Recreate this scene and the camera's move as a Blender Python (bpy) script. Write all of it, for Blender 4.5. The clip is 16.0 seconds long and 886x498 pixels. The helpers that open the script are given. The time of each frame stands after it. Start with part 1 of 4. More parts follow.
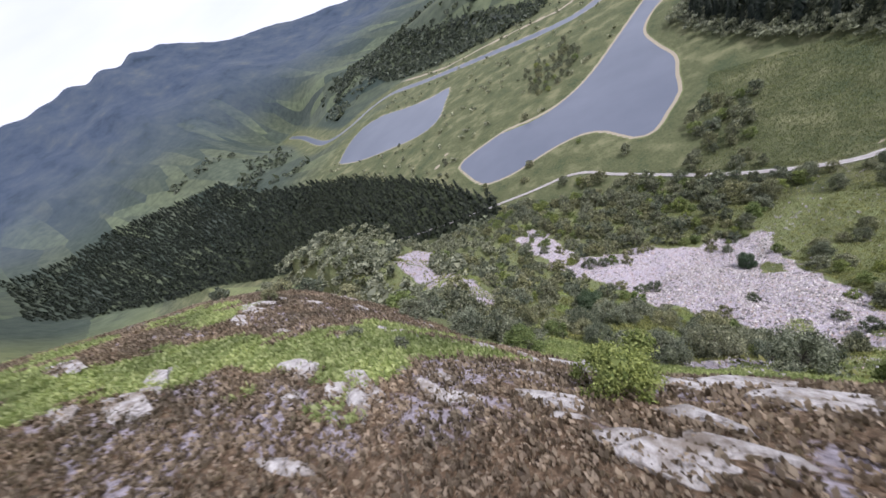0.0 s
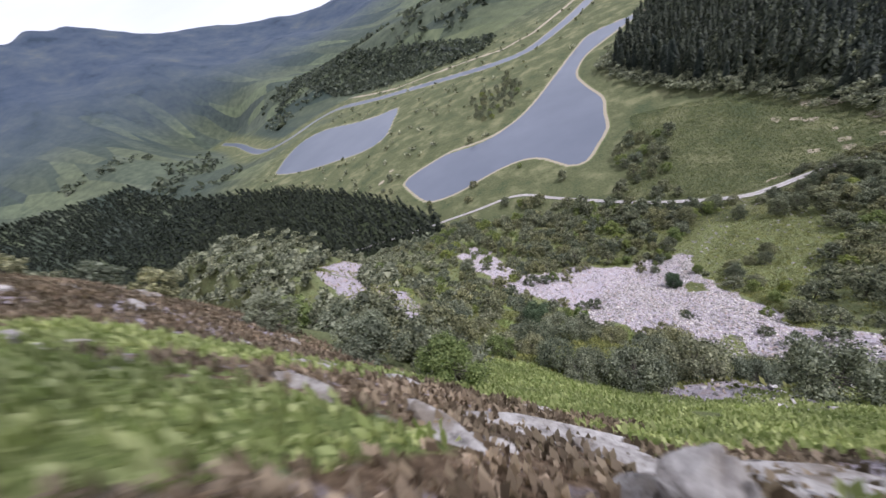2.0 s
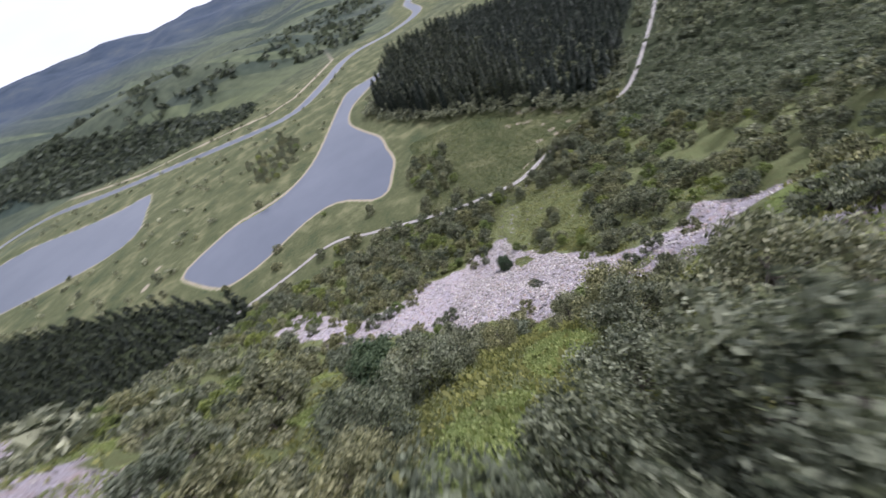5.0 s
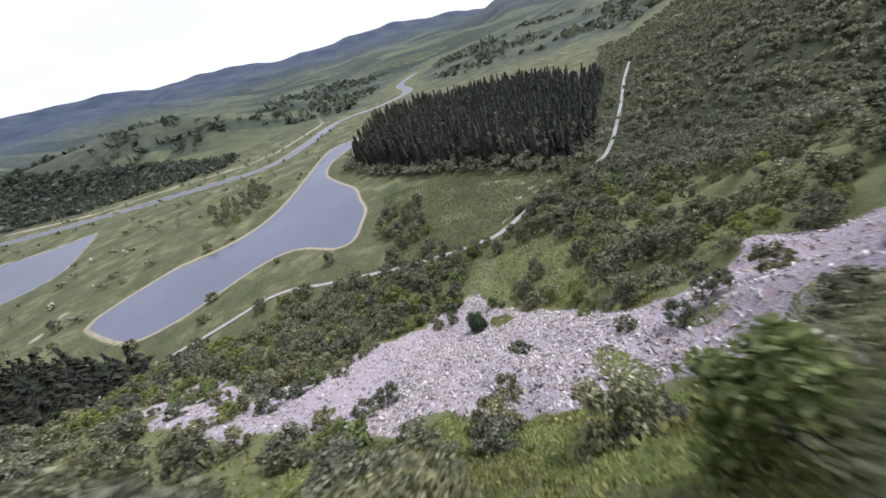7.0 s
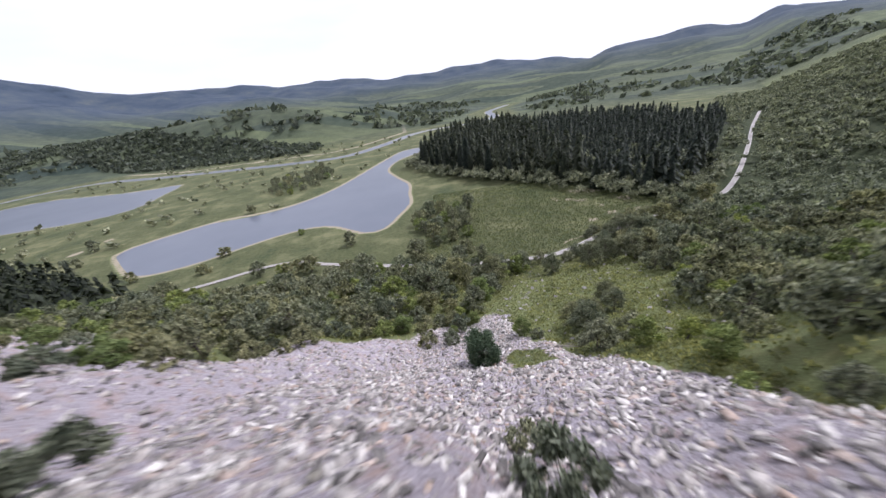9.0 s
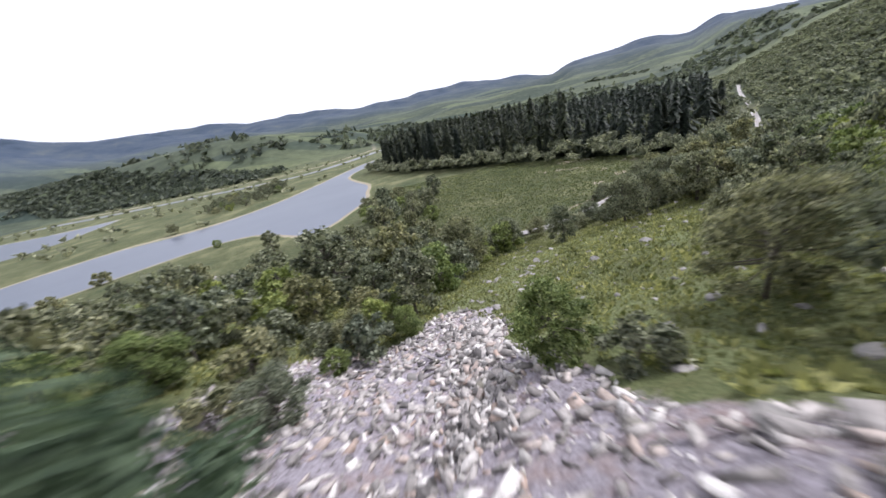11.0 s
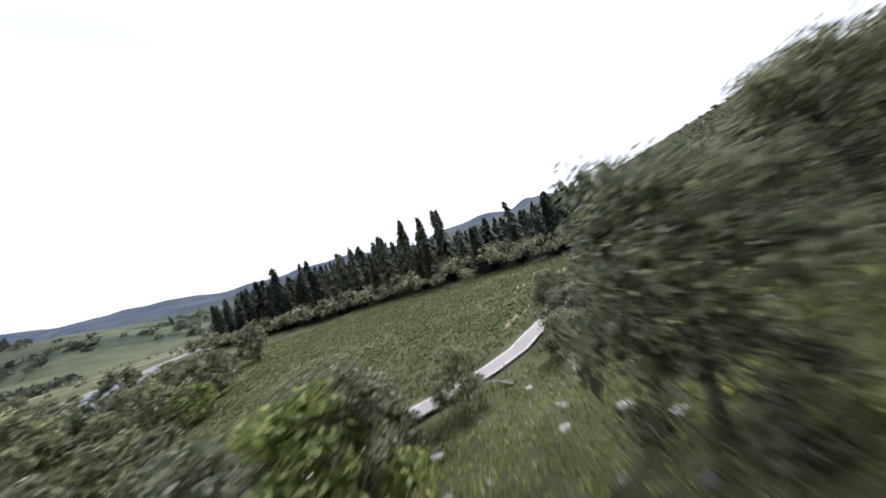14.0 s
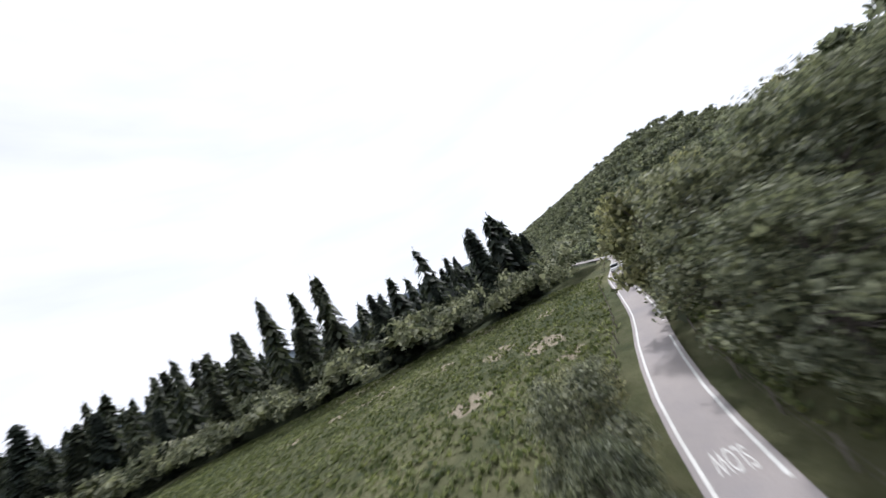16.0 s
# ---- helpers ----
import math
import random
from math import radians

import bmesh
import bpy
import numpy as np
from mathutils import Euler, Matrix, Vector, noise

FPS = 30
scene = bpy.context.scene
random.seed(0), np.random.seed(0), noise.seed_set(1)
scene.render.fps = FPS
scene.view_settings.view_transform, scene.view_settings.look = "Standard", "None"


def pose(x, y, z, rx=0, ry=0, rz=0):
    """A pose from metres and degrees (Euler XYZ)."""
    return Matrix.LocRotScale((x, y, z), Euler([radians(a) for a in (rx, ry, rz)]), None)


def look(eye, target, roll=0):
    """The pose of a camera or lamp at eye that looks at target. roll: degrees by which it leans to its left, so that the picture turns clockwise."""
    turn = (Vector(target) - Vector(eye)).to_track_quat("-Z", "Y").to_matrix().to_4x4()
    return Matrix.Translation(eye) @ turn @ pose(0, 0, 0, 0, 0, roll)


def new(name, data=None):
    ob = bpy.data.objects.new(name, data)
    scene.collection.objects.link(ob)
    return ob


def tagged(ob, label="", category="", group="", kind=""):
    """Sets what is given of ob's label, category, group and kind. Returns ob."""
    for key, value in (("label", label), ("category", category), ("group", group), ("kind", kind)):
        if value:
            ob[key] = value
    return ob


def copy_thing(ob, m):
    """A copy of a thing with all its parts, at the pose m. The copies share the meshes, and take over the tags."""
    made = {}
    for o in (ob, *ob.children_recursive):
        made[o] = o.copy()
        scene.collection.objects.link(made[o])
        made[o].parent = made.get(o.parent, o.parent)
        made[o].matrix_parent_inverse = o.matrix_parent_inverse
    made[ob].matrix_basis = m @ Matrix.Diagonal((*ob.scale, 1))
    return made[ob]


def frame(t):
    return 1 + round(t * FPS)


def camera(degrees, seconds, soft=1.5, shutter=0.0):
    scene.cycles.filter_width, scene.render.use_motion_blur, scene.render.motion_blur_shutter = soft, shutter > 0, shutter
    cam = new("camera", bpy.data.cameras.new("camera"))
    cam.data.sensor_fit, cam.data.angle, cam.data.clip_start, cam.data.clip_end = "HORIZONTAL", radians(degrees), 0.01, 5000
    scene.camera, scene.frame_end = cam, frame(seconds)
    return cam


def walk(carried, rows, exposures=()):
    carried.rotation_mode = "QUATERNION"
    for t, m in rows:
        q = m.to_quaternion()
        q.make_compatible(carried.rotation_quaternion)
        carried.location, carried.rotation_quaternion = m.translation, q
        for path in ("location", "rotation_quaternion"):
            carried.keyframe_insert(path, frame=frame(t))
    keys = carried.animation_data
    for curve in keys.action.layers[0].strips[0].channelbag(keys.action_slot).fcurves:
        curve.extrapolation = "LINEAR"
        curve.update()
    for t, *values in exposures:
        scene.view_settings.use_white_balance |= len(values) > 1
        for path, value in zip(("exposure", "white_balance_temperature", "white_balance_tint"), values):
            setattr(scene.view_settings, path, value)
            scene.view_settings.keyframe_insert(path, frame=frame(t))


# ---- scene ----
cam = camera(108.02, 16.0, soft=1.5, shutter=0.5)
PATH = [
    (0, (5.35, -60.19, 172.84), (-13.98, -47.05, 157.43), -38.98),
    (0.5, (3.87, -59.52, 170.72), (-14.88, -45.50, 155.36), -34.80),
    (1, (2.34, -58.36, 168.28), (-15.65, -43.53, 152.77), -32.14),
    (1.5, (0.81, -56.78, 165.22), (-16.04, -41.08, 149.28), -30.77),
    (2, (-0.50, -55.29, 161.65), (-16.08, -38.75, 145.28), -30.02),
    (2.5, (-1.86, -53.47, 157.64), (-15.99, -36.07, 140.86), -28.83),
    (3, (-2.38, -51.20, 153.42), (-15.09, -33.00, 136.36), -28.96),
    (3.5, (-3.61, -48.89, 149.35), (-14.28, -29.92, 131.74), -27.81),
    (4, (-4.90, -46.19, 145.48), (-13.02, -26.53, 127.28), -27.50),
    (4.5, (-6.18, -43.20, 141.39), (-11.34, -22.93, 122.78), -27.61),
    (5, (-7.10, -39.88, 136.79), (-9.10, -18.98, 118.26), -27.39),
    (5.2, (-7.37, -38.61, 135.00), (-8.02, -17.48, 116.64), -27.02),
    (7.3, (-3.52, -18.34, 106.56), (-1.93, 5.68, 92.25), -16.54),
    (7.5, (-2.65, -15.92, 103.68), (-1.79, 8.33, 89.70), -14.77),
    (8, (-0.45, -9.93, 96.18), (-1.67, 14.77, 83.04), -10.13),
    (8.2, (0.29, -7.46, 92.95), (-1.70, 17.35, 80.13), -8.35),
    (10.3, (8.95, 37.53, 47.31), (6.46, 63.27, 36.58), -9.43),
    (10.5, (9.26, 41.28, 45.00), (7.16, 67.07, 34.29), -10.44),
    (11, (9.45, 49.95, 39.31), (8.87, 76.01, 29.08), -12.69),
    (11.5, (9.65, 58.23, 33.78), (11.09, 84.64, 24.58), -14.84),
    (12, (10.46, 67.51, 28.38), (14.41, 94.18, 20.83), -16.28),
    (12.5, (12.08, 77.88, 23.80), (18.74, 104.53, 18.40), -16.96),
    (13, (15.22, 88.77, 20.33), (24.03, 115.16, 17.18), -16.71),
    (13.5, (20.02, 100.23, 17.83), (30.43, 126.20, 16.69), -17.35),
    (14, (26.17, 112.38, 15.56), (37.77, 137.86, 16.12), -17.87),
    (14.5, (33.24, 124.77, 14.85), (46.27, 149.48, 16.79), -20.38),
    (15, (41.36, 136.22, 13.92), (56.09, 159.83, 17.05), -23.27),
    (15.5, (49.61, 145.82, 12.75), (66.23, 167.99, 16.76), -25.75),
    (16, (57.40, 154.30, 11.54), (75.94, 174.82, 15.91), -26.90),
]
walk(cam, [(t, look(eye, target, roll)) for t, eye, target, roll in PATH],
     [(0, 0.02, 6050, 18), (8.2, 0.0, 6050, 18), (10.5, 0.15, 6150, 15), (11.5, 0.25, 6150, 15), (13.5, 0.2, 6150, 15), (16, 0.02, 6200, 13)])

# ---- light ----
world = bpy.data.worlds.new("sky")
scene.world = world
world.use_nodes = True
nt = world.node_tree
bgd = nt.nodes["Background"]
sky = nt.nodes.new("ShaderNodeTexSky")
sky.sky_type, sky.sun_disc = "NISHITA", False
sky.sun_elevation, sky.sun_rotation = radians(52), radians(70)
tc = nt.nodes.new("ShaderNodeTexCoord")
mp = nt.nodes.new("ShaderNodeMapping")
mp.inputs["Scale"].default_value = (1, 1, 4.5)
cl = nt.nodes.new("ShaderNodeTexNoise")
cl.inputs["Scale"].default_value, cl.inputs["Detail"].default_value = 2.2, 9
cr = nt.nodes.new("ShaderNodeValToRGB")
cr.color_ramp.elements[0].position, cr.color_ramp.elements[1].position = 0.3, 0.62
cr.color_ramp.elements[0].color = (0.8, 0.8, 0.8, 1)
mx = nt.nodes.new("ShaderNodeMixRGB")
mx.inputs[2].default_value = (9.3, 9.5, 10.0, 1)
nt.links.new(tc.outputs["Generated"], mp.inputs[0])
nt.links.new(mp.outputs[0], cl.inputs[0])
nt.links.new(cl.outputs[0], cr.inputs[0])
nt.links.new(cr.outputs[0], mx.inputs[0])
nt.links.new(sky.outputs[0], mx.inputs[1])
nt.links.new(mx.outputs[0], bgd.inputs[0])
bgd.inputs[1].default_value = 0.115
sun = new("sun", bpy.data.lights.new("sun", "SUN"))
sun.data.energy, sun.data.angle, sun.data.color = 3.1, radians(4), (1.0, 0.975, 0.945)
sun.matrix_world = look((200, 80, 300), (0, 0, 0))


# ---- materials ----
class M:
    """Small helper to wire a node material."""

    def __init__(self, name, rough=0.9):
        self.m = bpy.data.materials.new(name)
        self.m.use_nodes = True
        self.t = self.m.node_tree
        self.b = self.t.nodes["Principled BSDF"]
        self.b.inputs["Roughness"].default_value = rough
        self.b.inputs["Specular IOR Level"].default_value = 0.25
        self.geo = self.t.nodes.new("ShaderNodeNewGeometry")

    def link(self, a, b):
        self.t.links.new(a, b)

    def noise(self, scale, detail=5, rough=0.6, vec=None):
        n = self.t.nodes.new("ShaderNodeTexNoise")
        n.inputs["Scale"].default_value, n.inputs["Detail"].default_value, n.inputs["Roughness"].default_value = scale, detail, rough
        self.link(vec or self.geo.outputs["Position"], n.inputs["Vector"])
        return n.outputs[0]

    def ramp(self, fac, *stops):
        r = self.t.nodes.new("ShaderNodeValToRGB")
        e = r.color_ramp.elements
        while len(e) < len(stops):
            e.new(0.5)
        for k, (p, c) in enumerate(stops):
            e[k].position, e[k].color = p, (c if len(c) == 4 else (*c, 1))
        self.link(fac, r.inputs[0])
        return r.outputs[0]

    def mix(self, fac, a, b, kind="MIX"):
        n = self.t.nodes.new("ShaderNodeMixRGB")
        n.blend_type = kind
        for k, v in ((0, fac), (1, a), (2, b)):
            if isinstance(v, (int, float)):
                n.inputs[k].default_value = v
            elif isinstance(v, tuple):
                n.inputs[k].default_value = (*v, 1)
            else:
                self.link(v, n.inputs[k])
        return n.outputs[0]

    def math(self, op, a, b=0.0):
        n = self.t.nodes.new("ShaderNodeMath")
        n.operation = op
        for k, v in ((0, a), (1, b)):
            if isinstance(v, (int, float)):
                n.inputs[k].default_value = v
            else:
                self.link(v, n.inputs[k])
        return n.outputs[0]

    def attr(self, name):
        n = self.t.nodes.new("ShaderNodeAttribute")
        n.attribute_name = name
        return n

    def color(self, c):
        if isinstance(c, tuple):
            self.b.inputs["Base Color"].default_value = (*c, 1)
        else:
            self.link(c, self.b.inputs["Base Color"])
        return self

    def bump(self, h, strength=0.5, dist=0.1):
        n = self.t.nodes.new("ShaderNodeBump")
        n.inputs["Strength"].default_value, n.inputs["Distance"].default_value = strength, dist
        self.link(h, n.inputs["Height"])
        self.link(n.outputs[0], self.b.inputs["Normal"])
        return self


def leaf_material(name, dark, light, tint=0.35):
    k = M(name, 0.62)
    info = k.t.nodes.new("ShaderNodeObjectInfo")
    c = k.ramp(k.geo.outputs["Random Per Island"], (0.0, dark), (0.6, tuple((a + b) / 2 for a, b in zip(dark, light))), (1.0, light))
    # broad tone differences, deepened in the leaf colour in place of crown shading
    big = k.ramp(k.noise(0.24, 4), (0.32, (0.5, 0.54, 0.52)), (0.68, (1.4, 1.37, 1.28)))
    c = k.mix(0.8, c, big, "MULTIPLY")
    own = k.ramp(info.outputs["Random"], (0, (0.72, 0.8, 0.85)), (0.5, (1, 1, 1)), (1, (1.3, 1.2, 0.9)))
    c = k.mix(tint * 2, c, own, "MULTIPLY")
    c = k.mix(1.0, c, (1.0, 0.965, 1.16), "MULTIPLY")
    k.color(c)
    tl = k.t.nodes.new("ShaderNodeBsdfTranslucent")
    k.link(k.mix(1.0, c, (1.25, 1.3, 1.0), "MULTIPLY"), tl.inputs[0])
    ms = k.t.nodes.new("ShaderNodeMixShader")
    ms.inputs[0].default_value = 0.33
    k.link(k.b.outputs[0], ms.inputs[1])
    k.link(tl.outputs[0], ms.inputs[2])
    k.link(ms.outputs[0], k.t.nodes["Material Output"].inputs[0])
    return k.m


def simple(name, a, b, scale=6.0, rough=0.85, bump=0.3, dist=0.03):
    k = M(name, rough)
    n = k.noise(scale, 6)
    k.color(k.mix(0.5, k.ramp(n, (0.3, a), (0.7, b)), k.ramp(k.noise(scale / 9, 3), (0.3, a), (0.7, b)), "MIX"))
    k.bump(n, bump, dist)
    return k.m


BIRCH = leaf_material("birch_leaves", (0.05, 0.063, 0.036), (0.4, 0.42, 0.245))
ROWAN = leaf_material("rowan_leaves", (0.085, 0.125, 0.035), (0.38, 0.44, 0.15))
HOLLY = leaf_material("holly_leaves", (0.02, 0.045, 0.022), (0.21, 0.28, 0.15))
WILLOW = leaf_material("willow_leaves", (0.06, 0.075, 0.042), (0.44, 0.46, 0.285))
SPRUCE = leaf_material("spruce_needles", (0.018, 0.028, 0.021), (0.095, 0.115, 0.075))
BRACKEN = leaf_material("bracken_fronds", (0.22, 0.28, 0.08), (0.56, 0.6, 0.26))
HEATHER = leaf_material("heather_sprigs", (0.1, 0.07, 0.04), (0.6, 0.47, 0.3))
GRASS = leaf_material("grass_blades", (0.1, 0.125, 0.04), (0.43, 0.44, 0.17))
MEADOW = leaf_material("meadow_blades", (0.06, 0.085, 0.028), (0.26, 0.285, 0.11))
FAR_LEAVES = leaf_material("far_wood_leaves", (0.03, 0.042, 0.03), (0.16, 0.185, 0.115), 0.1)
# spruce colours cut to 0.6, making up for weak shade between planted trees
DARKENED_SPRUCE = leaf_material("plantation_needles", (0.01, 0.017, 0.012), (0.055, 0.07, 0.043))
BARK = simple("bark", (0.05, 0.04, 0.035), (0.2, 0.18, 0.16), 5)
DEADWOOD = simple("dead_wood", (0.16, 0.145, 0.13), (0.38, 0.35, 0.31), 4)
FENCEWOOD = simple("weathered_fence_wood", (0.12, 0.1, 0.085), (0.3, 0.27, 0.23), 9)
WHITE_PAINT = simple("road_paint", (0.55, 0.55, 0.53), (0.8, 0.8, 0.78), 3, 0.7, 0.1, 0.003)


def rock_material():
    k = M("schist_rock", 0.85)
    info = k.geo.outputs["Random Per Island"]
    own = k.ramp(info, (0, (0.12, 0.115, 0.115)), (0.25, (0.3, 0.285, 0.28)), (0.6, (0.52, 0.495, 0.485)), (0.75, (0.46, 0.36, 0.31)), (0.8, (0.6, 0.58, 0.57)), (1, (0.8, 0.78, 0.77)))
    ob_own = k.t.nodes.new("ShaderNodeObjectInfo")
    own = k.mix(1.0, own, k.ramp(ob_own.outputs["Random"], (0, (0.75, 0.75, 0.75)), (1, (1.05, 1.04, 1.03))), "MULTIPLY")
    n = k.noise(3.5, 8, 0.7)
    c = k.mix(0.65, own, k.ramp(n, (0.3, (0.3, 0.29, 0.28)), (0.6, (1.15, 1.1, 1.07))), "MULTIPLY")
    c = k.mix(k.ramp(k.noise(0.9, 4), (0.58, (0, 0, 0)), (0.72, (0.5, 0.5, 0.5))), c, (0.16, 0.15, 0.09))
    k.color(c).bump(n, 0.6, 0.08)
    return k.m


ROCK = rock_material()


def ledge_material():
    k = M("lichened_ledge_rock", 0.88)
    n = k.noise(2.6, 9, 0.72)
    c = k.ramp(n, (0.32, (0.12, 0.11, 0.105)), (0.46, (0.4, 0.37, 0.355)), (0.62, (0.6, 0.575, 0.56)), (0.8, (0.75, 0.73, 0.71)))
    c = k.mix(k.ramp(k.noise(0.8, 6), (0.5, (0, 0, 0)), (0.62, (0.8, 0.8, 0.8))), c, (0.2, 0.16, 0.12))
    k.color(c).bump(n, 1.0, 0.15)
    return k.m


LEDGE = ledge_material()
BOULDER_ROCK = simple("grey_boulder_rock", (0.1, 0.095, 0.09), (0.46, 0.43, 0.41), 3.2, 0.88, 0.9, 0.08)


def asphalt():
    k = M("worn_asphalt", 0.8)
    n = k.noise(40, 4)
    c = k.ramp(n, (0.3, (0.27, 0.25, 0.245)), (0.7, (0.4, 0.375, 0.365)))
    c = k.mix(0.6, c, k.ramp(k.noise(0.25, 5), (0.35, (0.8, 0.8, 0.84)), (0.65, (1.15, 1.1, 1.06))), "MULTIPLY")
    k.color(c).bump(n, 0.3, 0.01)
    return k.m


ASPHALT = asphalt()


def water_material():
    k = M("sky_toned_water", 0.32)
    # the sky's reflection is put into this pale blue-grey base colour
    k.color(k.ramp(k.noise(0.012, 4), (0.35, (0.095, 0.11, 0.145)), (0.7, (0.125, 0.14, 0.178))))
    k.b.inputs["IOR"].default_value = 1.33
    k.b.inputs["Specular IOR Level"].default_value = 0.6
    n = k.noise(0.9, 4)
    k.bump(n, 0.12, 0.05)
    return k.m


WATER = water_material()


def ground_material():
    k = M("hill_ground", 0.95)
    zone, far = k.attr("zone"), k.attr("cover")
    sep = k.t.nodes.new("ShaderNodeSeparateColor")
    k.link(zone.outputs["Color"], sep.inputs[0])
    sep2 = k.t.nodes.new("ShaderNodeSeparateColor")
    k.link(far.outputs["Color"], sep2.inputs[0])
    fine, mid, big = k.noise(5.5, 8, 0.7), k.noise(0.55, 6, 0.65), k.noise(0.045, 5, 0.6)
    grass = k.ramp(fine, (0.25, (0.045, 0.065, 0.022)), (0.5, (0.16, 0.195, 0.07)), (0.76, (0.36, 0.38, 0.17)))
    grass = k.mix(k.ramp(mid, (0.45, (0, 0, 0)), (0.72, (0.75, 0.75, 0.75))), grass, (0.16, 0.155, 0.06))
    grass = k.mix(k.ramp(big, (0.45, (0, 0, 0)), (0.7, (0.55, 0.55, 0.55))), grass, (0.075, 0.085, 0.035))
    heath = k.ramp(fine, (0.25, (0.05, 0.034, 0.018)), (0.5, (0.2, 0.14, 0.075)), (0.75, (0.5, 0.39, 0.23)))
    long = k.t.nodes.new("ShaderNodeMapping")
    long.inputs["Scale"].default_value = (0.16, 0.42, 0.42)
    k.link(k.geo.outputs["Position"], long.inputs[0])
    heath = k.mix(k.ramp(k.noise(1.0, 7, 0.62, long.outputs[0]), (0.52, (0, 0, 0)), (0.57, (1, 1, 1))), heath, k.ramp(fine, (0.3, (0.2, 0.18, 0.17)), (0.5, (0.5, 0.46, 0.44)), (0.75, (0.68, 0.65, 0.63))))
    fern = k.ramp(fine, (0.25, (0.07, 0.1, 0.025)), (0.5, (0.22, 0.29, 0.075)), (0.75, (0.42, 0.47, 0.18)))
    scree = k.ramp(fine, (0.25, (0.1, 0.09, 0.085)), (0.5, (0.42, 0.39, 0.37)), (0.72, (0.7, 0.67, 0.65)))
    scree = k.mix(k.ramp(mid, (0.5, (0, 0, 0)), (0.7, (0.7, 0.7, 0.7))), scree, (0.45, 0.32, 0.22))
    meadow = k.ramp(mid, (0.3, (0.055, 0.075, 0.028)), (0.5, (0.1, 0.12, 0.044)), (0.75, (0.15, 0.15, 0.072)))
    meadow = k.mix(k.ramp(fine, (0.35, (0, 0, 0)), (0.75, (0.5, 0.5, 0.5))), meadow, (0.06, 0.055, 0.03))
    patch = k.noise(0.03, 8, 0.68)
    meadow = k.mix(k.ramp(patch, (0.5, (0, 0, 0)), (0.62, (0.75, 0.75, 0.75))), meadow, k.ramp(fine, (0.3, (0.13, 0.14, 0.055)), (0.7, (0.27, 0.27, 0.13))))
    meadow = k.mix(k.ramp(patch, (0.36, (0.8, 0.8, 0.8)), (0.46, (0, 0, 0))), meadow, k.ramp(mid, (0.35, (0.03, 0.045, 0.02)), (0.65, (0.08, 0.105, 0.04))))
    dry = k.ramp(fine, (0.3, (0.26, 0.23, 0.13)), (0.7, (0.42, 0.38, 0.26)))
    wood = k.ramp(mid, (0.3, (0.02, 0.03, 0.012)), (0.7, (0.06, 0.075, 0.03)))
    strips = k.t.nodes.new("ShaderNodeMapping")
    strips.inputs["Rotation"].default_value = (0, 0, radians(-24))
    strips.inputs["Scale"].default_value = (0.0026, 0.011, 0.0)
    k.link(k.geo.outputs["Position"], strips.inputs[0])
    cells = k.t.nodes.new("ShaderNodeTexVoronoi")
    cells.inputs["Scale"].default_value = 1.0
    k.link(strips.outputs[0], cells.inputs["Vector"])
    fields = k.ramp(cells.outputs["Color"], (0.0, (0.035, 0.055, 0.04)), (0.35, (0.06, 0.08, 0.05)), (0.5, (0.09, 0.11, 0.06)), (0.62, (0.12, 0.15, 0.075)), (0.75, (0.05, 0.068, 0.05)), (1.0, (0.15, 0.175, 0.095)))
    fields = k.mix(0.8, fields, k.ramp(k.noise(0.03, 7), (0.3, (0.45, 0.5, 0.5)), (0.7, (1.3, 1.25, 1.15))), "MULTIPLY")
    # distance haze painted into the base colour of the far slopes
    haze = k.ramp(k.noise(0.006, 9, 0.65), (0.3, (0.025, 0.042, 0.055)), (0.45, (0.045, 0.066, 0.086)), (0.6, (0.065, 0.086, 0.095)), (0.75, (0.1, 0.115, 0.095)))
    far_land = k.mix(far.outputs["Alpha"], fields, haze)
    wob = lambda f, w=0.35: k.ramp(k.math("ADD", f, k.math("MULTIPLY", k.math("SUBTRACT", mid, 0.5), w * 2)), (0.42, (0, 0, 0)), (0.58, (1, 1, 1)))
    c = k.mix(wob(sep.outputs[2]), grass, meadow)
    c = k.mix(wob(sep.outputs[0]), c, heath)
    c = k.mix(wob(zone.outputs["Alpha"], 0.4), c, fern)
    c = k.mix(wob(sep.outputs[1], 0.5), c, scree)
    c = k.mix(wob(sep2.outputs[0], 0.2), c, dry)
    c = k.mix(wob(sep2.outputs[1]), c, wood)
    c = k.mix(sep2.outputs[2], c, far_land)
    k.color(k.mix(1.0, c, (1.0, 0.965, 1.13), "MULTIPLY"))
    k.bump(k.math("ADD", fine, mid), 1.0, 0.3)
    return k.m


GROUND = ground_material()

# ---- plan ----
BIG_LAKE = [(-265, 224), (-268, 240), (-246, 268), (-222, 290), (-188, 298), (-157, 320), (-135, 370), (-118, 470), (-105, 550), (-88, 612), (-40, 632), (-10, 638), (-35, 598),
            (-68, 542), (-87, 500), (-90, 440), (-72, 388), (-50, 340), (-45, 300), (-40, 268), (-46, 238), (-52, 215), (-66, 212), (-90, 231), (-112, 237), (-135, 227), (-155, 210), (-170, 195), (-190, 184), (-210, 183), (-238, 202)]
SMALL_LAKE = [(-760, 375), (-830, 480), (-850, 570), (-780, 600), (-640, 570), (-545, 560), (-492, 572), (-455, 490), (-425, 405), (-455, 368), (-520, 358), (-605, 350), (-690, 358)]
RIVER = [(-2300, 1100), (-1750, 880), (-1230, 640), (-1080, 605), (-1010, 655), (-985, 750), (-900, 800), (-700, 740), (-540, 700), (-400, 668), (-270, 642), (-205, 655), (-165, 735), (-135, 830), (-110, 920), (-60, 985), (40, 1010), (140, 1150), (160, 1500), (300, 1900)]
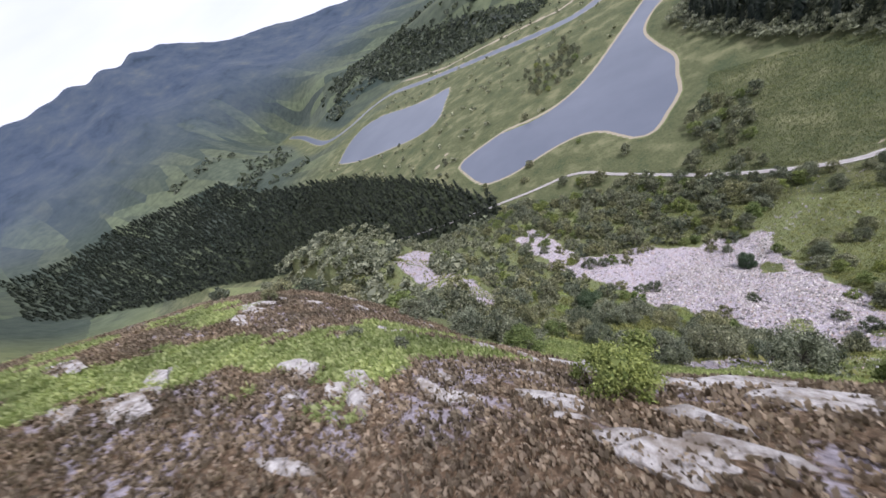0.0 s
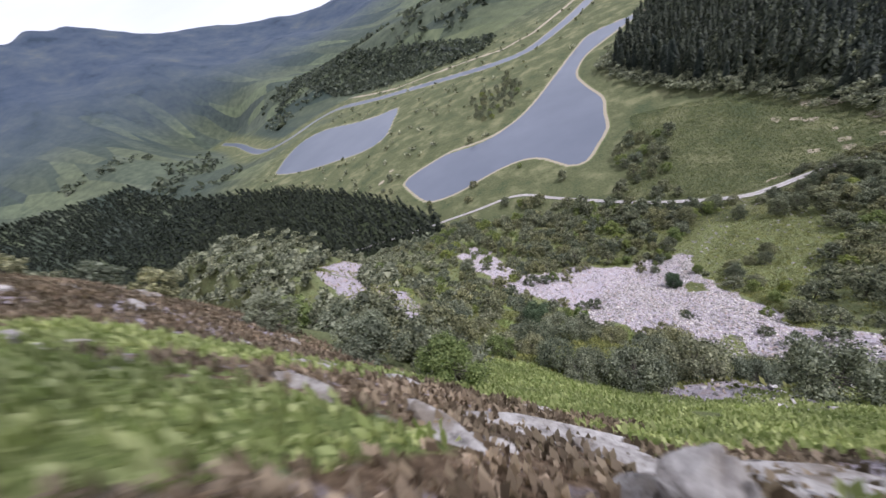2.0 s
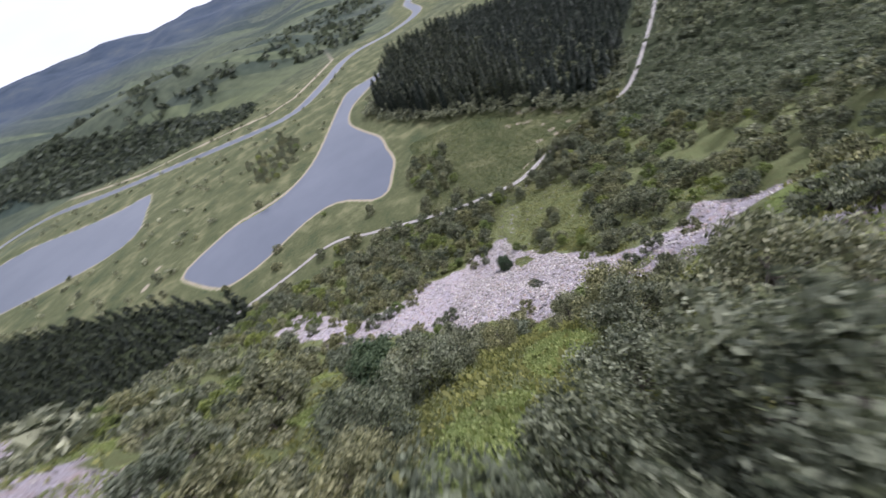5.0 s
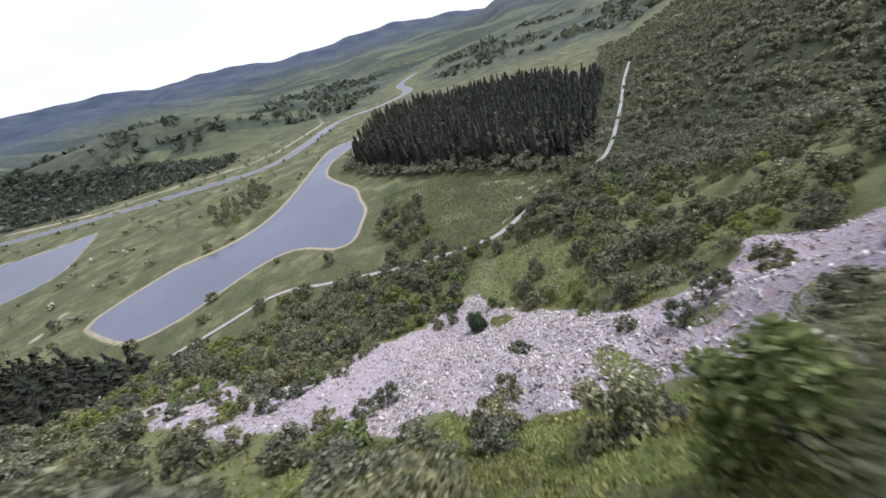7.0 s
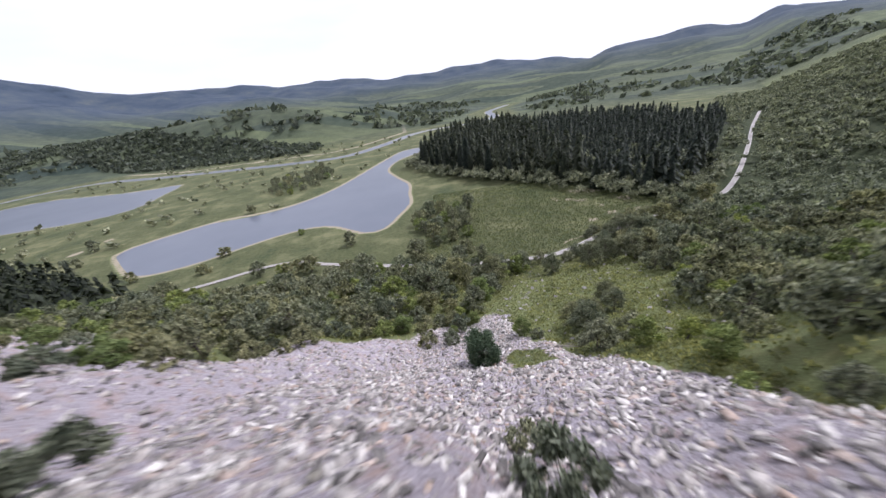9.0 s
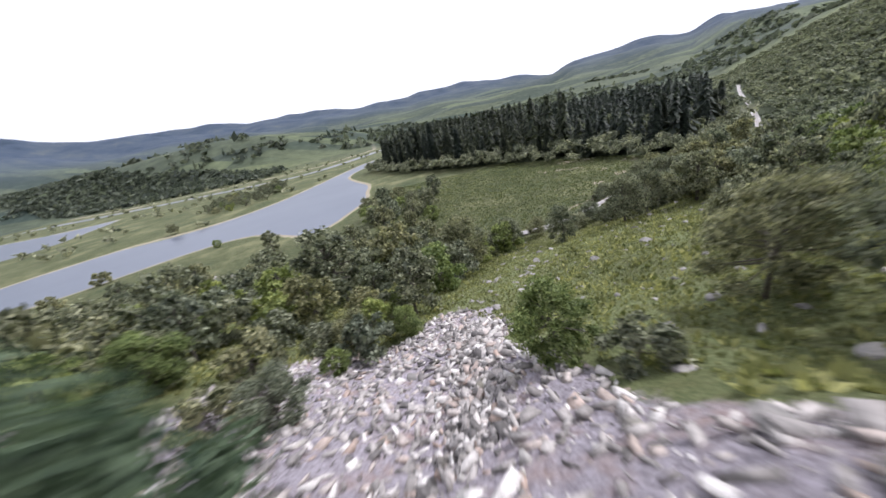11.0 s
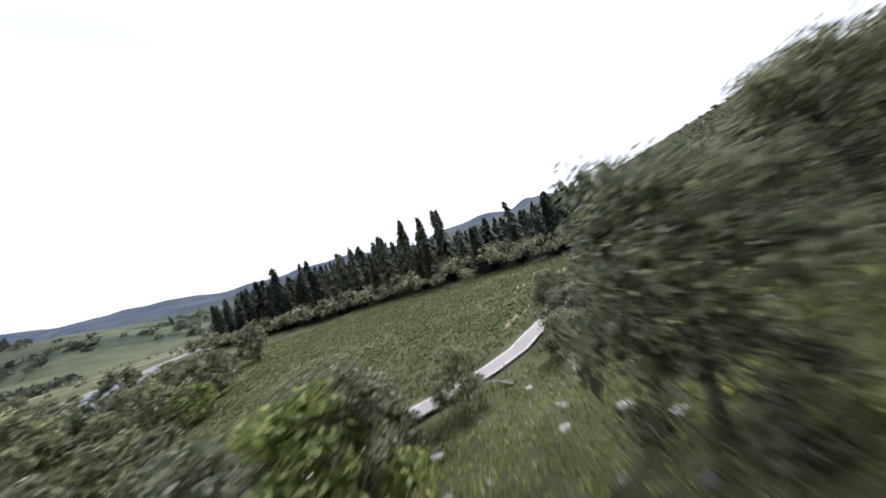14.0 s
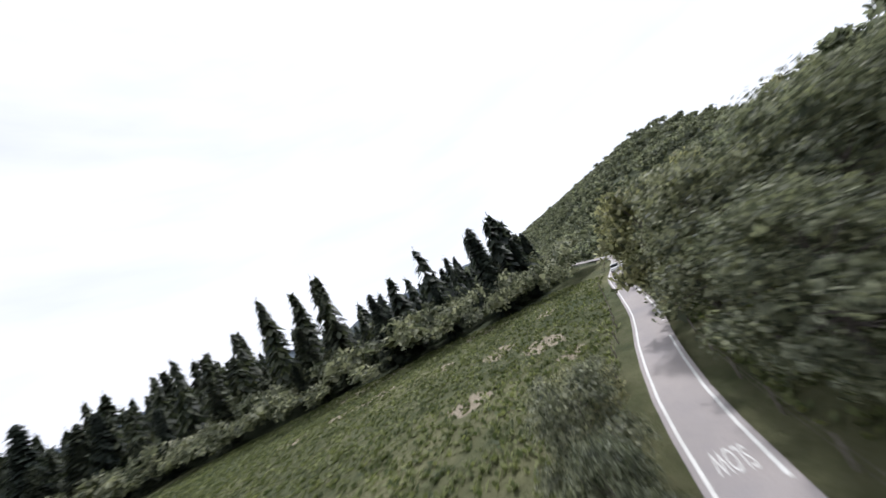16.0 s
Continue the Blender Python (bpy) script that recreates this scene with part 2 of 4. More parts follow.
TRACK = [(-1700, 1120), (-1200, 1010), (-1000, 930), (-780, 825), (-610, 757), (-500, 760), (-380, 750), (-280, 732), (-222, 775), (-178, 900), (-140, 1015), (-200, 1400), (-250, 1640)]
FOOTPATH = [(-309, 222), (-318, 247), (-316, 270)]
ROAD = [(-420, 70), (-260, 108), (-152, 150), (-105, 171), (-68, 162), (-14, 148), (18, 144.5), (42, 145.5), (51, 149), (58.3, 152.7), (63.7, 156.1), (69.7, 159.7), (75.7, 163), (83.7, 166.5), (91.8, 169.6), (105, 176), (120, 183.5), (138, 190), (158, 199), (178, 217), (204, 245), (260, 309), (335, 398), (420, 493)]
SCREE = [(-58, 22), (-74, 36), (-98, 56), (-108, 84), (-96, 82), (-68, 53), (-47, 39), (-43, 58), (-27, 62), (-14, 66), (-6, 76), (4, 78), (9, 84), (12, 66), (20, 45), (31, 28), (27, 14), (34, 10), (52, 14), (62, 4),
         (50, -6), (34, -12), (18, -11), (14, -4), (4, -5.5), (0, -1), (-4, 3), (-11, 3.3), (-16, 1), (-24, 9), (-33, 13), (-45, 16)]
SCREE_WEST = [(-98, -6), (-94, 2), (-76, -15), (-50, -21), (-45, -22.5), (-26, -33), (-25, -36), (-34, -37.5), (-44, -31), (-60, -30), (-78, -21)]
SCREE_UPPER = [(-1.5, -38.6), (3, -37.2), (6, -34.5), (13, -29), (18, -20), (22, -15), (24, -22), (19, -31), (14, -36), (9, -41.5), (4, -43), (0.5, -41.6)]
TURF = [(8.5, 42), (8.2, 50), (10.5, 54), (14, 50), (15, 43)]

PROFILE_Y = [-400, -120, -85, -70, -60, -57.5, -55, -53, -51, -49, -47, -42, -38, -32, -25, -18, -10, -2, 7, 18, 29, 40, 49, 57, 66, 75, 87, 100, 115, 130, 143, 155, 170, 260]
PROFILE_Z = [262, 208, 184, 172, 164.5, 163, 160.5, 157.5, 153, 147.5, 143, 132, 125.5, 117.5, 107, 95.5, 83.5, 73, 66, 58, 49.5, 40.5, 34, 29.3, 25.3, 21.3, 16.8, 12.8, 9.4, 5.6, 2.4, 1.6, 1.4, 1.2]


def smooth_line(pts, step):
    """A round-cornered line through the points (Catmull-Rom)."""
    p = np.array([pts[0], *pts, pts[-1]], float)
    out = []
    for i in range(1, len(p) - 2):
        n = max(2, int(np.linalg.norm(p[i + 1] - p[i]) / step))
        for t in np.arange(n) / n:
            out.append(0.5 * (2 * p[i] + (p[i + 1] - p[i - 1]) * t + (2 * p[i - 1] - 5 * p[i] + 4 * p[i + 1] - p[i + 2]) * t**2 + (3 * p[i] - p[i - 1] - 3 * p[i + 1] + p[i + 2]) * t**3))
    return np.array([*out, p[-2]])


def line_distance(x, y, pts):
    d = np.full(np.shape(x), 1e9)
    for (ax, ay), (bx, by) in zip(pts[:-1], pts[1:]):
        ux, uy = bx - ax, by - ay
        t = np.clip(((x - ax) * ux + (y - ay) * uy) / (ux * ux + uy * uy + 1e-9), 0, 1)
        d = np.minimum(d, np.hypot(x - ax - t * ux, y - ay - t * uy))
    return d


def area_distance(x, y, pts):
    """Signed distance: under zero inside the outline."""
    loop = [*map(tuple, pts), tuple(pts[0])]
    inside = np.zeros(np.shape(x), bool)
    for (ax, ay), (bx, by) in zip(loop[:-1], loop[1:]):
        if ay != by:
            inside ^= ((ay > y) != (by > y)) & (x < (bx - ax) * (y - ay) / (by - ay) + ax)
    return np.where(inside, -1, 1) * line_distance(x, y, loop)


def sstep(a, b, v):
    t = np.clip((v - a) / (b - a), 0, 1)
    return t * t * (3 - 2 * t)


def waves(x, y, size, seed):
    """Cheap smooth noise, about -1 to 1."""
    rng = np.random.RandomState(seed)
    out = 0
    for _ in range(7):
        a, ph, f = rng.uniform(0, 6.28), rng.uniform(0, 6.28), rng.uniform(0.6, 1.7) * 6.28 / size
        out = out + np.sin((x * math.cos(a) + y * math.sin(a)) * f + ph)
    return out / 3.5


big_s = smooth_line([*BIG_LAKE, BIG_LAKE[0]], 12)
small_s = smooth_line([*SMALL_LAKE, SMALL_LAKE[0]], 30)
road_s = smooth_line(ROAD, 4)
river_s = smooth_line(RIVER, 25)


def shore(x, y):
    """Distance from the nearest water's edge, under zero on the water."""
    return np.minimum(np.minimum(area_distance(x, y, big_s), area_distance(x, y, small_s)), line_distance(x, y, river_s) - 14)


def raw_height(x, y):
    x, y = np.asarray(x, float), np.asarray(y, float)
    west = sstep(-130, -270, x) * np.minimum(80 - 0.12 * (x + 270), 260) - 0.2 * np.clip(-x, 0, 130) * sstep(-270, -130, x) * sstep(-50, 0, y) * sstep(142, 85, y)
    u = y + np.where(x < 0, west, -np.where(x < 130, 0.0027 * x**2, 45.6 + 0.3 * (x - 130)) * sstep(-75, -45, y))
    u = u + np.minimum(70, 0.009 * np.maximum(0, -x - 22) ** 2) * sstep(-25, -60, y)
    steep = sstep(140, 20, u) * (1 - 0.85 * sstep(-34, -46, y) * sstep(-60, -40, x))
    hill = np.interp(u + steep * 2.2 * waves(x, y, 26, 3), PROFILE_Y, PROFILE_Z)
    hill = hill + steep * (1.0 * waves(x, y, 13, 4) + 2.2 * waves(x, y, 60, 5))
    hill = np.where(x < -300, hill * sstep(-3200, -1500, x) + 0.4, hill) * (1 - 0.74 * sstep(70, 330, x)) + 1.2 * sstep(70, 330, x)
    crag = 84 * sstep(0, 330, x - 120 - 0.75 * (y - 150)) * (0.25 + 0.75 * sstep(110, 260, y)) + 5 * waves(x, y, 90, 6) * sstep(40, 250, x - 120 - 0.75 * (y - 150))
    hollow = 5.5 * np.exp(-(((x + 13) / 8) ** 2) - (((y + 50.5) / 5) ** 2)) + 2.6 * np.exp(-(((x + 1.5) / 7) ** 2) - (((y + 52.5) / 4.2) ** 2))
    return np.maximum(hill, crag) - hollow


def far_height(x, y):
    r, az = np.hypot(x, y), np.degrees(np.arctan2(x, y))
    knoll = 135 * np.exp(-(((x + 820) / 480) ** 2) - (((y - 1200) / 250) ** 2)) + 60 * np.exp(-(((x + 330) / 260) ** 2) - (((y - 1450) / 280) ** 2))
    crest = np.interp(az, [-180, -130, -100, -85, -76, -68, -60, -52, -45, -39, -24, -14, -7, 6, 14, 20.8, 23.4, 30, 34, 38, 46, 70, 90, 180],
                      [900, 1150, 1250, 1240, 1220, 1120, 880, 640, 520, 480, 450, 400, 370, 385, 320, 262, 330, 320, 360, 330, 220, 240, 300, 900])
    crest = crest * (1 + 0.03 * waves(az * 10, r * 0.15, 190, 8) + 0.012 * waves(az * 10, r * 0.1, 45, 9))
    rise = np.clip((r - 1000) / 3300, 0, 1) ** 1.7
    folds = 28 * waves(x, y, 900, 11) * sstep(1200, 2200, r)
    lift = sstep(40, 600, shore_far(x, y))
    return knoll * lift + folds * lift + crest * rise * sstep(45, 460, shore_far(x, y))


def shore_far(x, y):
    return np.minimum(line_distance(x, y, RIVER), np.minimum(line_distance(x, y, SMALL_LAKE), line_distance(x, y, BIG_LAKE)))


def height(x, y):
    x, y = np.asarray(x, float), np.asarray(y, float)
    h = raw_height(x, y)
    s = shore(x, y)
    low = np.clip(s * 0.07, -1.5, 1.4) + 0.35 * sstep(8, 60, s) * (1 + waves(x, y, 45, 12))
    h = low * sstep(14, 4, h) + (h - 1.2) * sstep(3, 12, h) + 1.2 * sstep(4, 14, h)
    far = far_height(x, y)
    h = h + far * sstep(500, 900, np.hypot(x, y))
    d = line_distance(x, y, road_s)
    return h - 0.35 * sstep(5.5, 3.0, d)


def axis(parts):
    out = [parts[0][0]]
    for a, b, step in parts:
        n = max(1, round((b - a) / step))
        out += list(np.linspace(a, b, n + 1)[1:])
    return np.array(out)


XS = axis([(-4700, -2600, 70), (-2600, -1300, 26), (-1300, -300, 7.5), (-300, -110, 4), (-110, 110, 1.4), (110, 300, 4), (300, 700, 12), (700, 4700, 70)])
YS = axis([(-3500, -400, 150), (-400, -100, 12), (-100, 175, 1.4), (175, 420, 4), (420, 1150, 7.5), (1150, 2200, 25), (2200, 4700, 60)])


GRID = []


def ground_z(x, y):
    """The height of the built ground sheet, between its corners."""
    x, y = np.asarray(x, float), np.asarray(y, float)
    i, j = np.clip(np.searchsorted(XS, x) - 1, 0, len(XS) - 2), np.clip(np.searchsorted(YS, y) - 1, 0, len(YS) - 2)
    a, b = (x - XS[i]) / (XS[i + 1] - XS[i]), (y - YS[j]) / (YS[j + 1] - YS[j])
    g = GRID[0]
    return g[j, i] * (1 - a) * (1 - b) + g[j, i + 1] * a * (1 - b) + g[j + 1, i] * (1 - a) * b + g[j + 1, i + 1] * a * b


def bracken_zone(x, y):
    """1 where bright bracken stands, in bands along the hillside."""
    n = 1.3 * waves(x, y, 7, 91) + 0.8 * waves(x, y, 3, 92)
    d = np.full(np.shape(x), 1e9)
    for half, pts in ((2.6, [(-46, -74), (-34, -78)]), (2.3, [(-25, -70), (-19.7, -66), (-16.5, -61.8), (-9, -58.8), (-5.5, -56)]), (1.7, [(-33, -62), (-26, -60.5)]), (1.5, [(-38, -68), (-30, -68)]),
                      (3.0, [(-9, -50.5), (-4, -47), (1, -44), (8, -42.5), (14, -44)]), (2.0, [(-60, -62), (-50, -58)]), (1.4, [(-13, -55.5), (-8.5, -53)]), (1.8, [(-14, -1), (-6, -1), (0, -4)]), (1.8, [(6, -8), (13, -9)]), (2.6, [(-11.5, -45), (-5, -42.4), (3, -44)]), (2.2, [(-3, -49), (5, -48)]), (1.6, [(-24, -43), (-19, -42)])):
        d = np.minimum(d, line_distance(x, y, pts) - half)
    low = sstep(0.25, 0.6, waves(x, y * 1.4, 15, 39)) * sstep(-46, -40, y) * sstep(12, -5, y) * sstep(-70, -50, x)
    return np.maximum(sstep(1, -1, d + n), low)


def build_ground():
    gx, gy = np.meshgrid(XS, YS)
    gz = height(gx, gy)
    nx, ny = len(XS), len(YS)
    GRID.append(gz)
    me = bpy.data.meshes.new("ground")
    idx = np.arange(nx * ny).reshape(ny, nx)
    quads = np.stack([idx[:-1, :-1], idx[:-1, 1:], idx[1:, 1:], idx[1:, :-1]], -1).reshape(-1, 4)
    me.vertices.add(nx * ny)
    me.vertices.foreach_set("co", np.stack([gx, gy, gz], -1).ravel())
    me.loops.add(quads.size)
    me.loops.foreach_set("vertex_index", quads.ravel())
    me.polygons.add(len(quads))
    me.polygons.foreach_set("loop_start", np.arange(0, quads.size, 4))
    me.polygons.foreach_set("loop_total", np.full(len(quads), 4))
    me.polygons.foreach_set("use_smooth", np.ones(len(quads), bool))
    me.update()
    x, y, z = gx.ravel(), gy.ravel(), gz.ravel()
    r = np.hypot(x, y)
    heath = sstep(-46, -51, y + 3 * waves(x, y, 30, 21)) * sstep(-280, -200, x)
    sc = sstep(3, -3, area_distance(x, y, SCREE) + 1.5 * waves(x, y, 12, 22))
    upper = np.maximum(sstep(2, -2, area_distance(x, y, SCREE_WEST) + 2.5 * waves(x, y, 11, 95)), sstep(1.5, -1.5, area_distance(x, y, SCREE_UPPER) + 1.5 * waves(x, y, 7, 93)))
    trail = sstep(3.2, 1.6, line_distance(x, y, [(9, 66), (10, 80)]) + 1.5 * waves(x, y, 7, 24))
    sc = sc * sstep(-0.8, 0.8, area_distance(x, y, TURF) + 0.8 * waves(x, y, 5, 94))
    scree = np.maximum(np.maximum(sc, upper * 0.9), trail)
    meadow = sstep(12, 4, z) * sstep(0, 8, shore_all(x, y))
    sh = shore_all(x, y)
    dry = np.maximum(sstep(5, 1, sh), 0) * sstep(-3, -0.5, sh)
    dry = np.maximum(dry, sstep(7, 4, line_distance(x, y, TRACK)))
    dry = np.maximum(dry, sstep(2.2, 1.0, line_distance(x, y, FOOTPATH)))
    for sx, sy, sr in ((68, 226, 3.2), (77, 223, 3.5), (83, 219, 4), (77, 183, 2.6), (91, 192, 2.8), (91, 182, 3.2), (86, 176, 2), (90, 204, 2), (106, 190, 2.6), (87, 242, 5), (97, 238, 6), (108, 214, 4)):
        dry = np.maximum(dry, sstep(1.1, 0.8, np.hypot((x - sx) / sr, (y - sy) / sr)))
    dry = np.maximum(dry, sstep(0.9, 0.4, line_distance(x, y, [(52, 157), (58, 161), (65, 162.5), (67.5, 160.5)])) * 0.8)
    wood = np.maximum(sstep(0.3, 0.6, forest_mask(x, y)), 0.8 * plantation_mask(x, y))
    far_land = sstep(800, 1300, r) * sstep(40, 90, sh)
    # share of painted haze, growing with distance and height
    haze = sstep(1900, 3500, r) * sstep(70, 330, z)
    fern = bracken_zone(x, y)
    steep_wood = x - 108 - 0.75 * (y - 150)
    wood = np.maximum(wood, 0.8 * sstep(0, 20, steep_wood) * sstep(112, 125, x) * sstep(900, 600, r))
    a1 = me.color_attributes.new("zone", "FLOAT_COLOR", "POINT")
    a1.data.foreach_set("color", np.stack([heath, scree, meadow, fern], -1).ravel())
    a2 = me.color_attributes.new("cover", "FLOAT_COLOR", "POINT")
    a2.data.foreach_set("color", np.stack([dry, wood, far_land, haze], -1).ravel())
    me.materials.append(GROUND)
    return tagged(new("ground", me), "grassy hillside of heather, bracken and scree above a flat river valley", "ground", kind="structure")


def shore_all(x, y):
    return np.minimum(np.minimum(area_distance(x, y, big_s), area_distance(x, y, small_s)), line_distance(x, y, river_s) - 14)


SPRUCES = [(-48, 425), (-8, 350), (44, 296), (85, 258), (110, 226), (124, 204), (150, 212), (172, 230), (198, 262), (245, 315), (330, 420), (300, 640), (120, 720), (-10, 640)]
PLANTATION = [(-160, 125), (-178, 150), (-315, 205), (-530, 262), (-790, 300), (-1000, 315), (-1400, 350), (-1690, 390), (-2200, 20), (-2200, -360), (-1500, -320), (-1300, -180), (-1070, -90), (-800, -20), (-600, 15), (-420, 55), (-280, 86), (-212, 104)]
KNOLL_WOOD = [(-1520, 1020), (-1377, 1120), (-1019, 945), (-820, 880), (-614, 815), (-420, 800), (-332, 800), (-345, 880), (-560, 1010), (-900, 1130), (-1300, 1330), (-1600, 1300)]


def forest_mask(x, y):
    return (area_distance(x, y, SPRUCES) < 0).astype(float)


def plantation_mask(x, y):
    return (area_distance(x, y, PLANTATION) < 0).astype(float)


ground = build_ground()


def flat_mesh(name, pts, z, mat):
    bm = bmesh.new()
    bm.faces.new([bm.verts.new((px, py, z)) for px, py in pts])
    bmesh.ops.triangulate(bm, faces=bm.faces[:])
    me = bpy.data.meshes.new(name)
    bm.to_mesh(me)
    bm.free()
    me.materials.append(mat)
    return new(name, me)


def grown(pts, by):
    p = np.array(pts, float)
    c = p.mean(0)
    d = p - c
    return c + d * (1 + by / np.linalg.norm(d, axis=1, keepdims=True))


def ribbon(name, pts, half, mat, lift=0.0, zs=None, across=(-1, 1), cut=()):
    """A strip along a line; it follows the ground unless heights are given."""
    p = np.array(pts, float)
    d = np.gradient(p, axis=0)
    d /= np.linalg.norm(d, axis=1, keepdims=True) + 1e-9
    nrm = np.stack([-d[:, 1], d[:, 0]], -1)
    z = (ground_z(p[:, 0], p[:, 1]) if zs is None else np.asarray(zs)) + lift
    verts, faces = [], []
    for i in range(len(p)):
        for a in across:
            verts.append((*(p[i] + nrm[i] * half * a), z[i]))
    k = len(across)
    for i in range(len(p) - 1):
        if i in cut:
            continue
        for j in range(k - 1):
            faces.append((i * k + j, (i + 1) * k + j, (i + 1) * k + j + 1, i * k + j + 1))
    me = bpy.data.meshes.new(name)
    me.from_pydata(verts, [], faces)
    me.update()
    me.materials.append(mat)
    return new(name, me)


for nm, outline, lab in (("lake_water", grown(big_s[:-1], 9), "long grey lake between grassy banks"), ("pond_water", grown(small_s[:-1], 20), "smaller grey lake on the valley floor")):
    tagged(flat_mesh(nm, outline, 0.0, WATER), lab, "lake", kind="structure")
tagged(ribbon("river_water", river_s, 17, WATER, 0, np.full(len(river_s), 0.02)), "winding grey river on the valley floor", "river", kind="structure")

# ---- road ----
road_z = ground_z(road_s[:, 0], road_s[:, 1])
road_z = np.convolve(np.pad(road_z, 6, mode="edge"), np.ones(13) / 13, mode="valid") + 0.42
road_half = 1.45
road = tagged(ribbon("road", road_s, road_half, ASPHALT, 0, road_z, (-1, -0.33, 0.33, 1)), "narrow worn asphalt road with white edge lines", "road", kind="structure")


def offset_line(off):
    d = np.gradient(road_s, axis=0)
    d /= np.linalg.norm(d, axis=1, keepdims=True) + 1e-9
    return road_s + np.stack([-d[:, 1], d[:, 0]], -1) * off


for off, dashed in ((road_half - 0.32, False), (-road_half + 0.3, True)):
    ln = ribbon("edge_line", offset_line(off), 0.075, WHITE_PAINT, 0.006, road_z, cut=[i for i in range(len(road_s)) if dashed and i % 5 == 4])
    ln.parent = road

# ---- plants ----


def grid_mesh(name, verts, faces, mats, index=None):
    me = bpy.data.meshes.new(name)
    v, f = np.asarray(verts, float), np.asarray(faces)
    me.vertices.add(len(v))
    me.vertices.foreach_set("co", v.ravel())
    me.loops.add(f.size)
    me.loops.foreach_set("vertex_index", f.ravel())
    me.polygons.add(len(f))
    me.polygons.foreach_set("loop_start", np.arange(0, f.size, f.shape[1]))
    me.polygons.foreach_set("loop_total", np.full(len(f), f.shape[1]))
    me.update()
    for m in mats:
        me.materials.append(m)
    if index is not None:
        me.polygons.foreach_set("material_index", index)
    return me


def leaf_cloud(rng, centres, radii, count, size, flat=0.75, droop=0.0):
    """Leaf sprays as bent quads, thickest on the skin of each clump."""
    c = np.repeat(np.arange(len(centres)), np.maximum(1, (count * radii**2 / (radii**2).sum()).astype(int)))
    n = len(c)
    inner = rng.uniform(0, 1, n) < 0.16
    d = rng.normal(size=(n, 3))
    d /= np.linalg.norm(d, axis=1, keepdims=True)
    d[:, 2] = np.where(d[:, 2] < -0.35, -d[:, 2] * 0.6, d[:, 2])
    r = radii[c] * np.where(inner, rng.uniform(0.15, 0.6, n), rng.uniform(0.55, 1.06, n) ** 0.7)
    p = centres[c] + d * r[:, None] * (1, 1, flat)
    p[:, 2] -= droop * rng.uniform(0, 1, n) * radii[c]
    a = rng.normal(size=(n, 3)) + d * 0.4
    a /= np.linalg.norm(a, axis=1, keepdims=True)
    b = np.cross(a, d + rng.normal(scale=0.5, size=(n, 3)))
    b /= np.linalg.norm(b, axis=1, keepdims=True) + 1e-9
    s = (size * rng.uniform(0.6, 1.4, n) * np.where(inner, 2.6, 1.0))[:, None]
    v = np.stack([p - a * s - b * s * 0.35, p + a * s * 0.2 - b * s * 0.6, p + a * s, p + a * s * 0.1 + b * s * 0.55], 1)
    return v.reshape(-1, 3), np.arange(n * 4).reshape(-1, 4)


def limb(bm, a, b, ra, rb, sides=6):
    a, b = Vector(a), Vector(b)
    q = (b - a).to_track_quat("Z", "Y")
    ring = []
    for p, r in ((a, ra), (b, rb)):
        ring.append([bm.verts.new(p + q @ Vector((math.cos(6.283 * k / sides) * r, math.sin(6.283 * k / sides) * r, 0))) for k in range(sides)])
    for k in range(sides):
        bm.faces.new((ring[0][k], ring[0][(k + 1) % sides], ring[1][(k + 1) % sides], ring[1][k]))


def broadleaf(name, seed, tall, wide, mat, leaves=2600, size=0.2, clumps=16, droop=0.0, low=0.18):
    """A tree with trunk, limbs and a ragged crown of leaf sprays; its foot is at the origin."""
    rng = np.random.RandomState(seed)
    root = new(name)
    bm = bmesh.new()
    lean = rng.uniform(-0.12, 0.12, 2) * tall
    top = Vector((lean[0], lean[1], tall * 0.72))
    mid = Vector((lean[0] * 0.3 + rng.uniform(-0.2, 0.2), lean[1] * 0.3, tall * 0.34))
    limb(bm, (0, 0, -0.6), mid, tall * 0.026, tall * 0.019)
    limb(bm, mid, top, tall * 0.019, tall * 0.005)
    cs, rs = [], []
    for k in range(clumps):
        t = (k + rng.uniform(0, 1)) / clumps
        hgt = tall * (low + (0.93 - low) * t)
        reach = wide * 0.5 * (0.35 + 0.75 * math.sin(math.pi * min(1, 0.18 + 0.8 * t))) * rng.uniform(0.45, 1.0)
        an = k * 2.4 + rng.uniform(-0.5, 0.5)
        c = Vector((lean[0] * t + math.cos(an) * reach, lean[1] * t + math.sin(an) * reach, hgt))
        start = mid.lerp(top, max(0.0, min(0.9, t - 0.1)))
        limb(bm, start, c, tall * 0.009, tall * 0.002, 5)
        cs.append(c)
        rs.append(wide * rng.uniform(0.13, 0.25))
    me = bpy.data.meshes.new("trunk")
    bm.to_mesh(me)
    bm.free()
    me.materials.append(BARK)
    tr = new("trunk", me)
    tr.parent = root
    v, f = leaf_cloud(rng, np.array(cs), np.array(rs), leaves, size, 0.8, droop)
    cr_ = new("crown", grid_mesh("crown", v, f, [mat]))
    cr_.parent = root
    return root


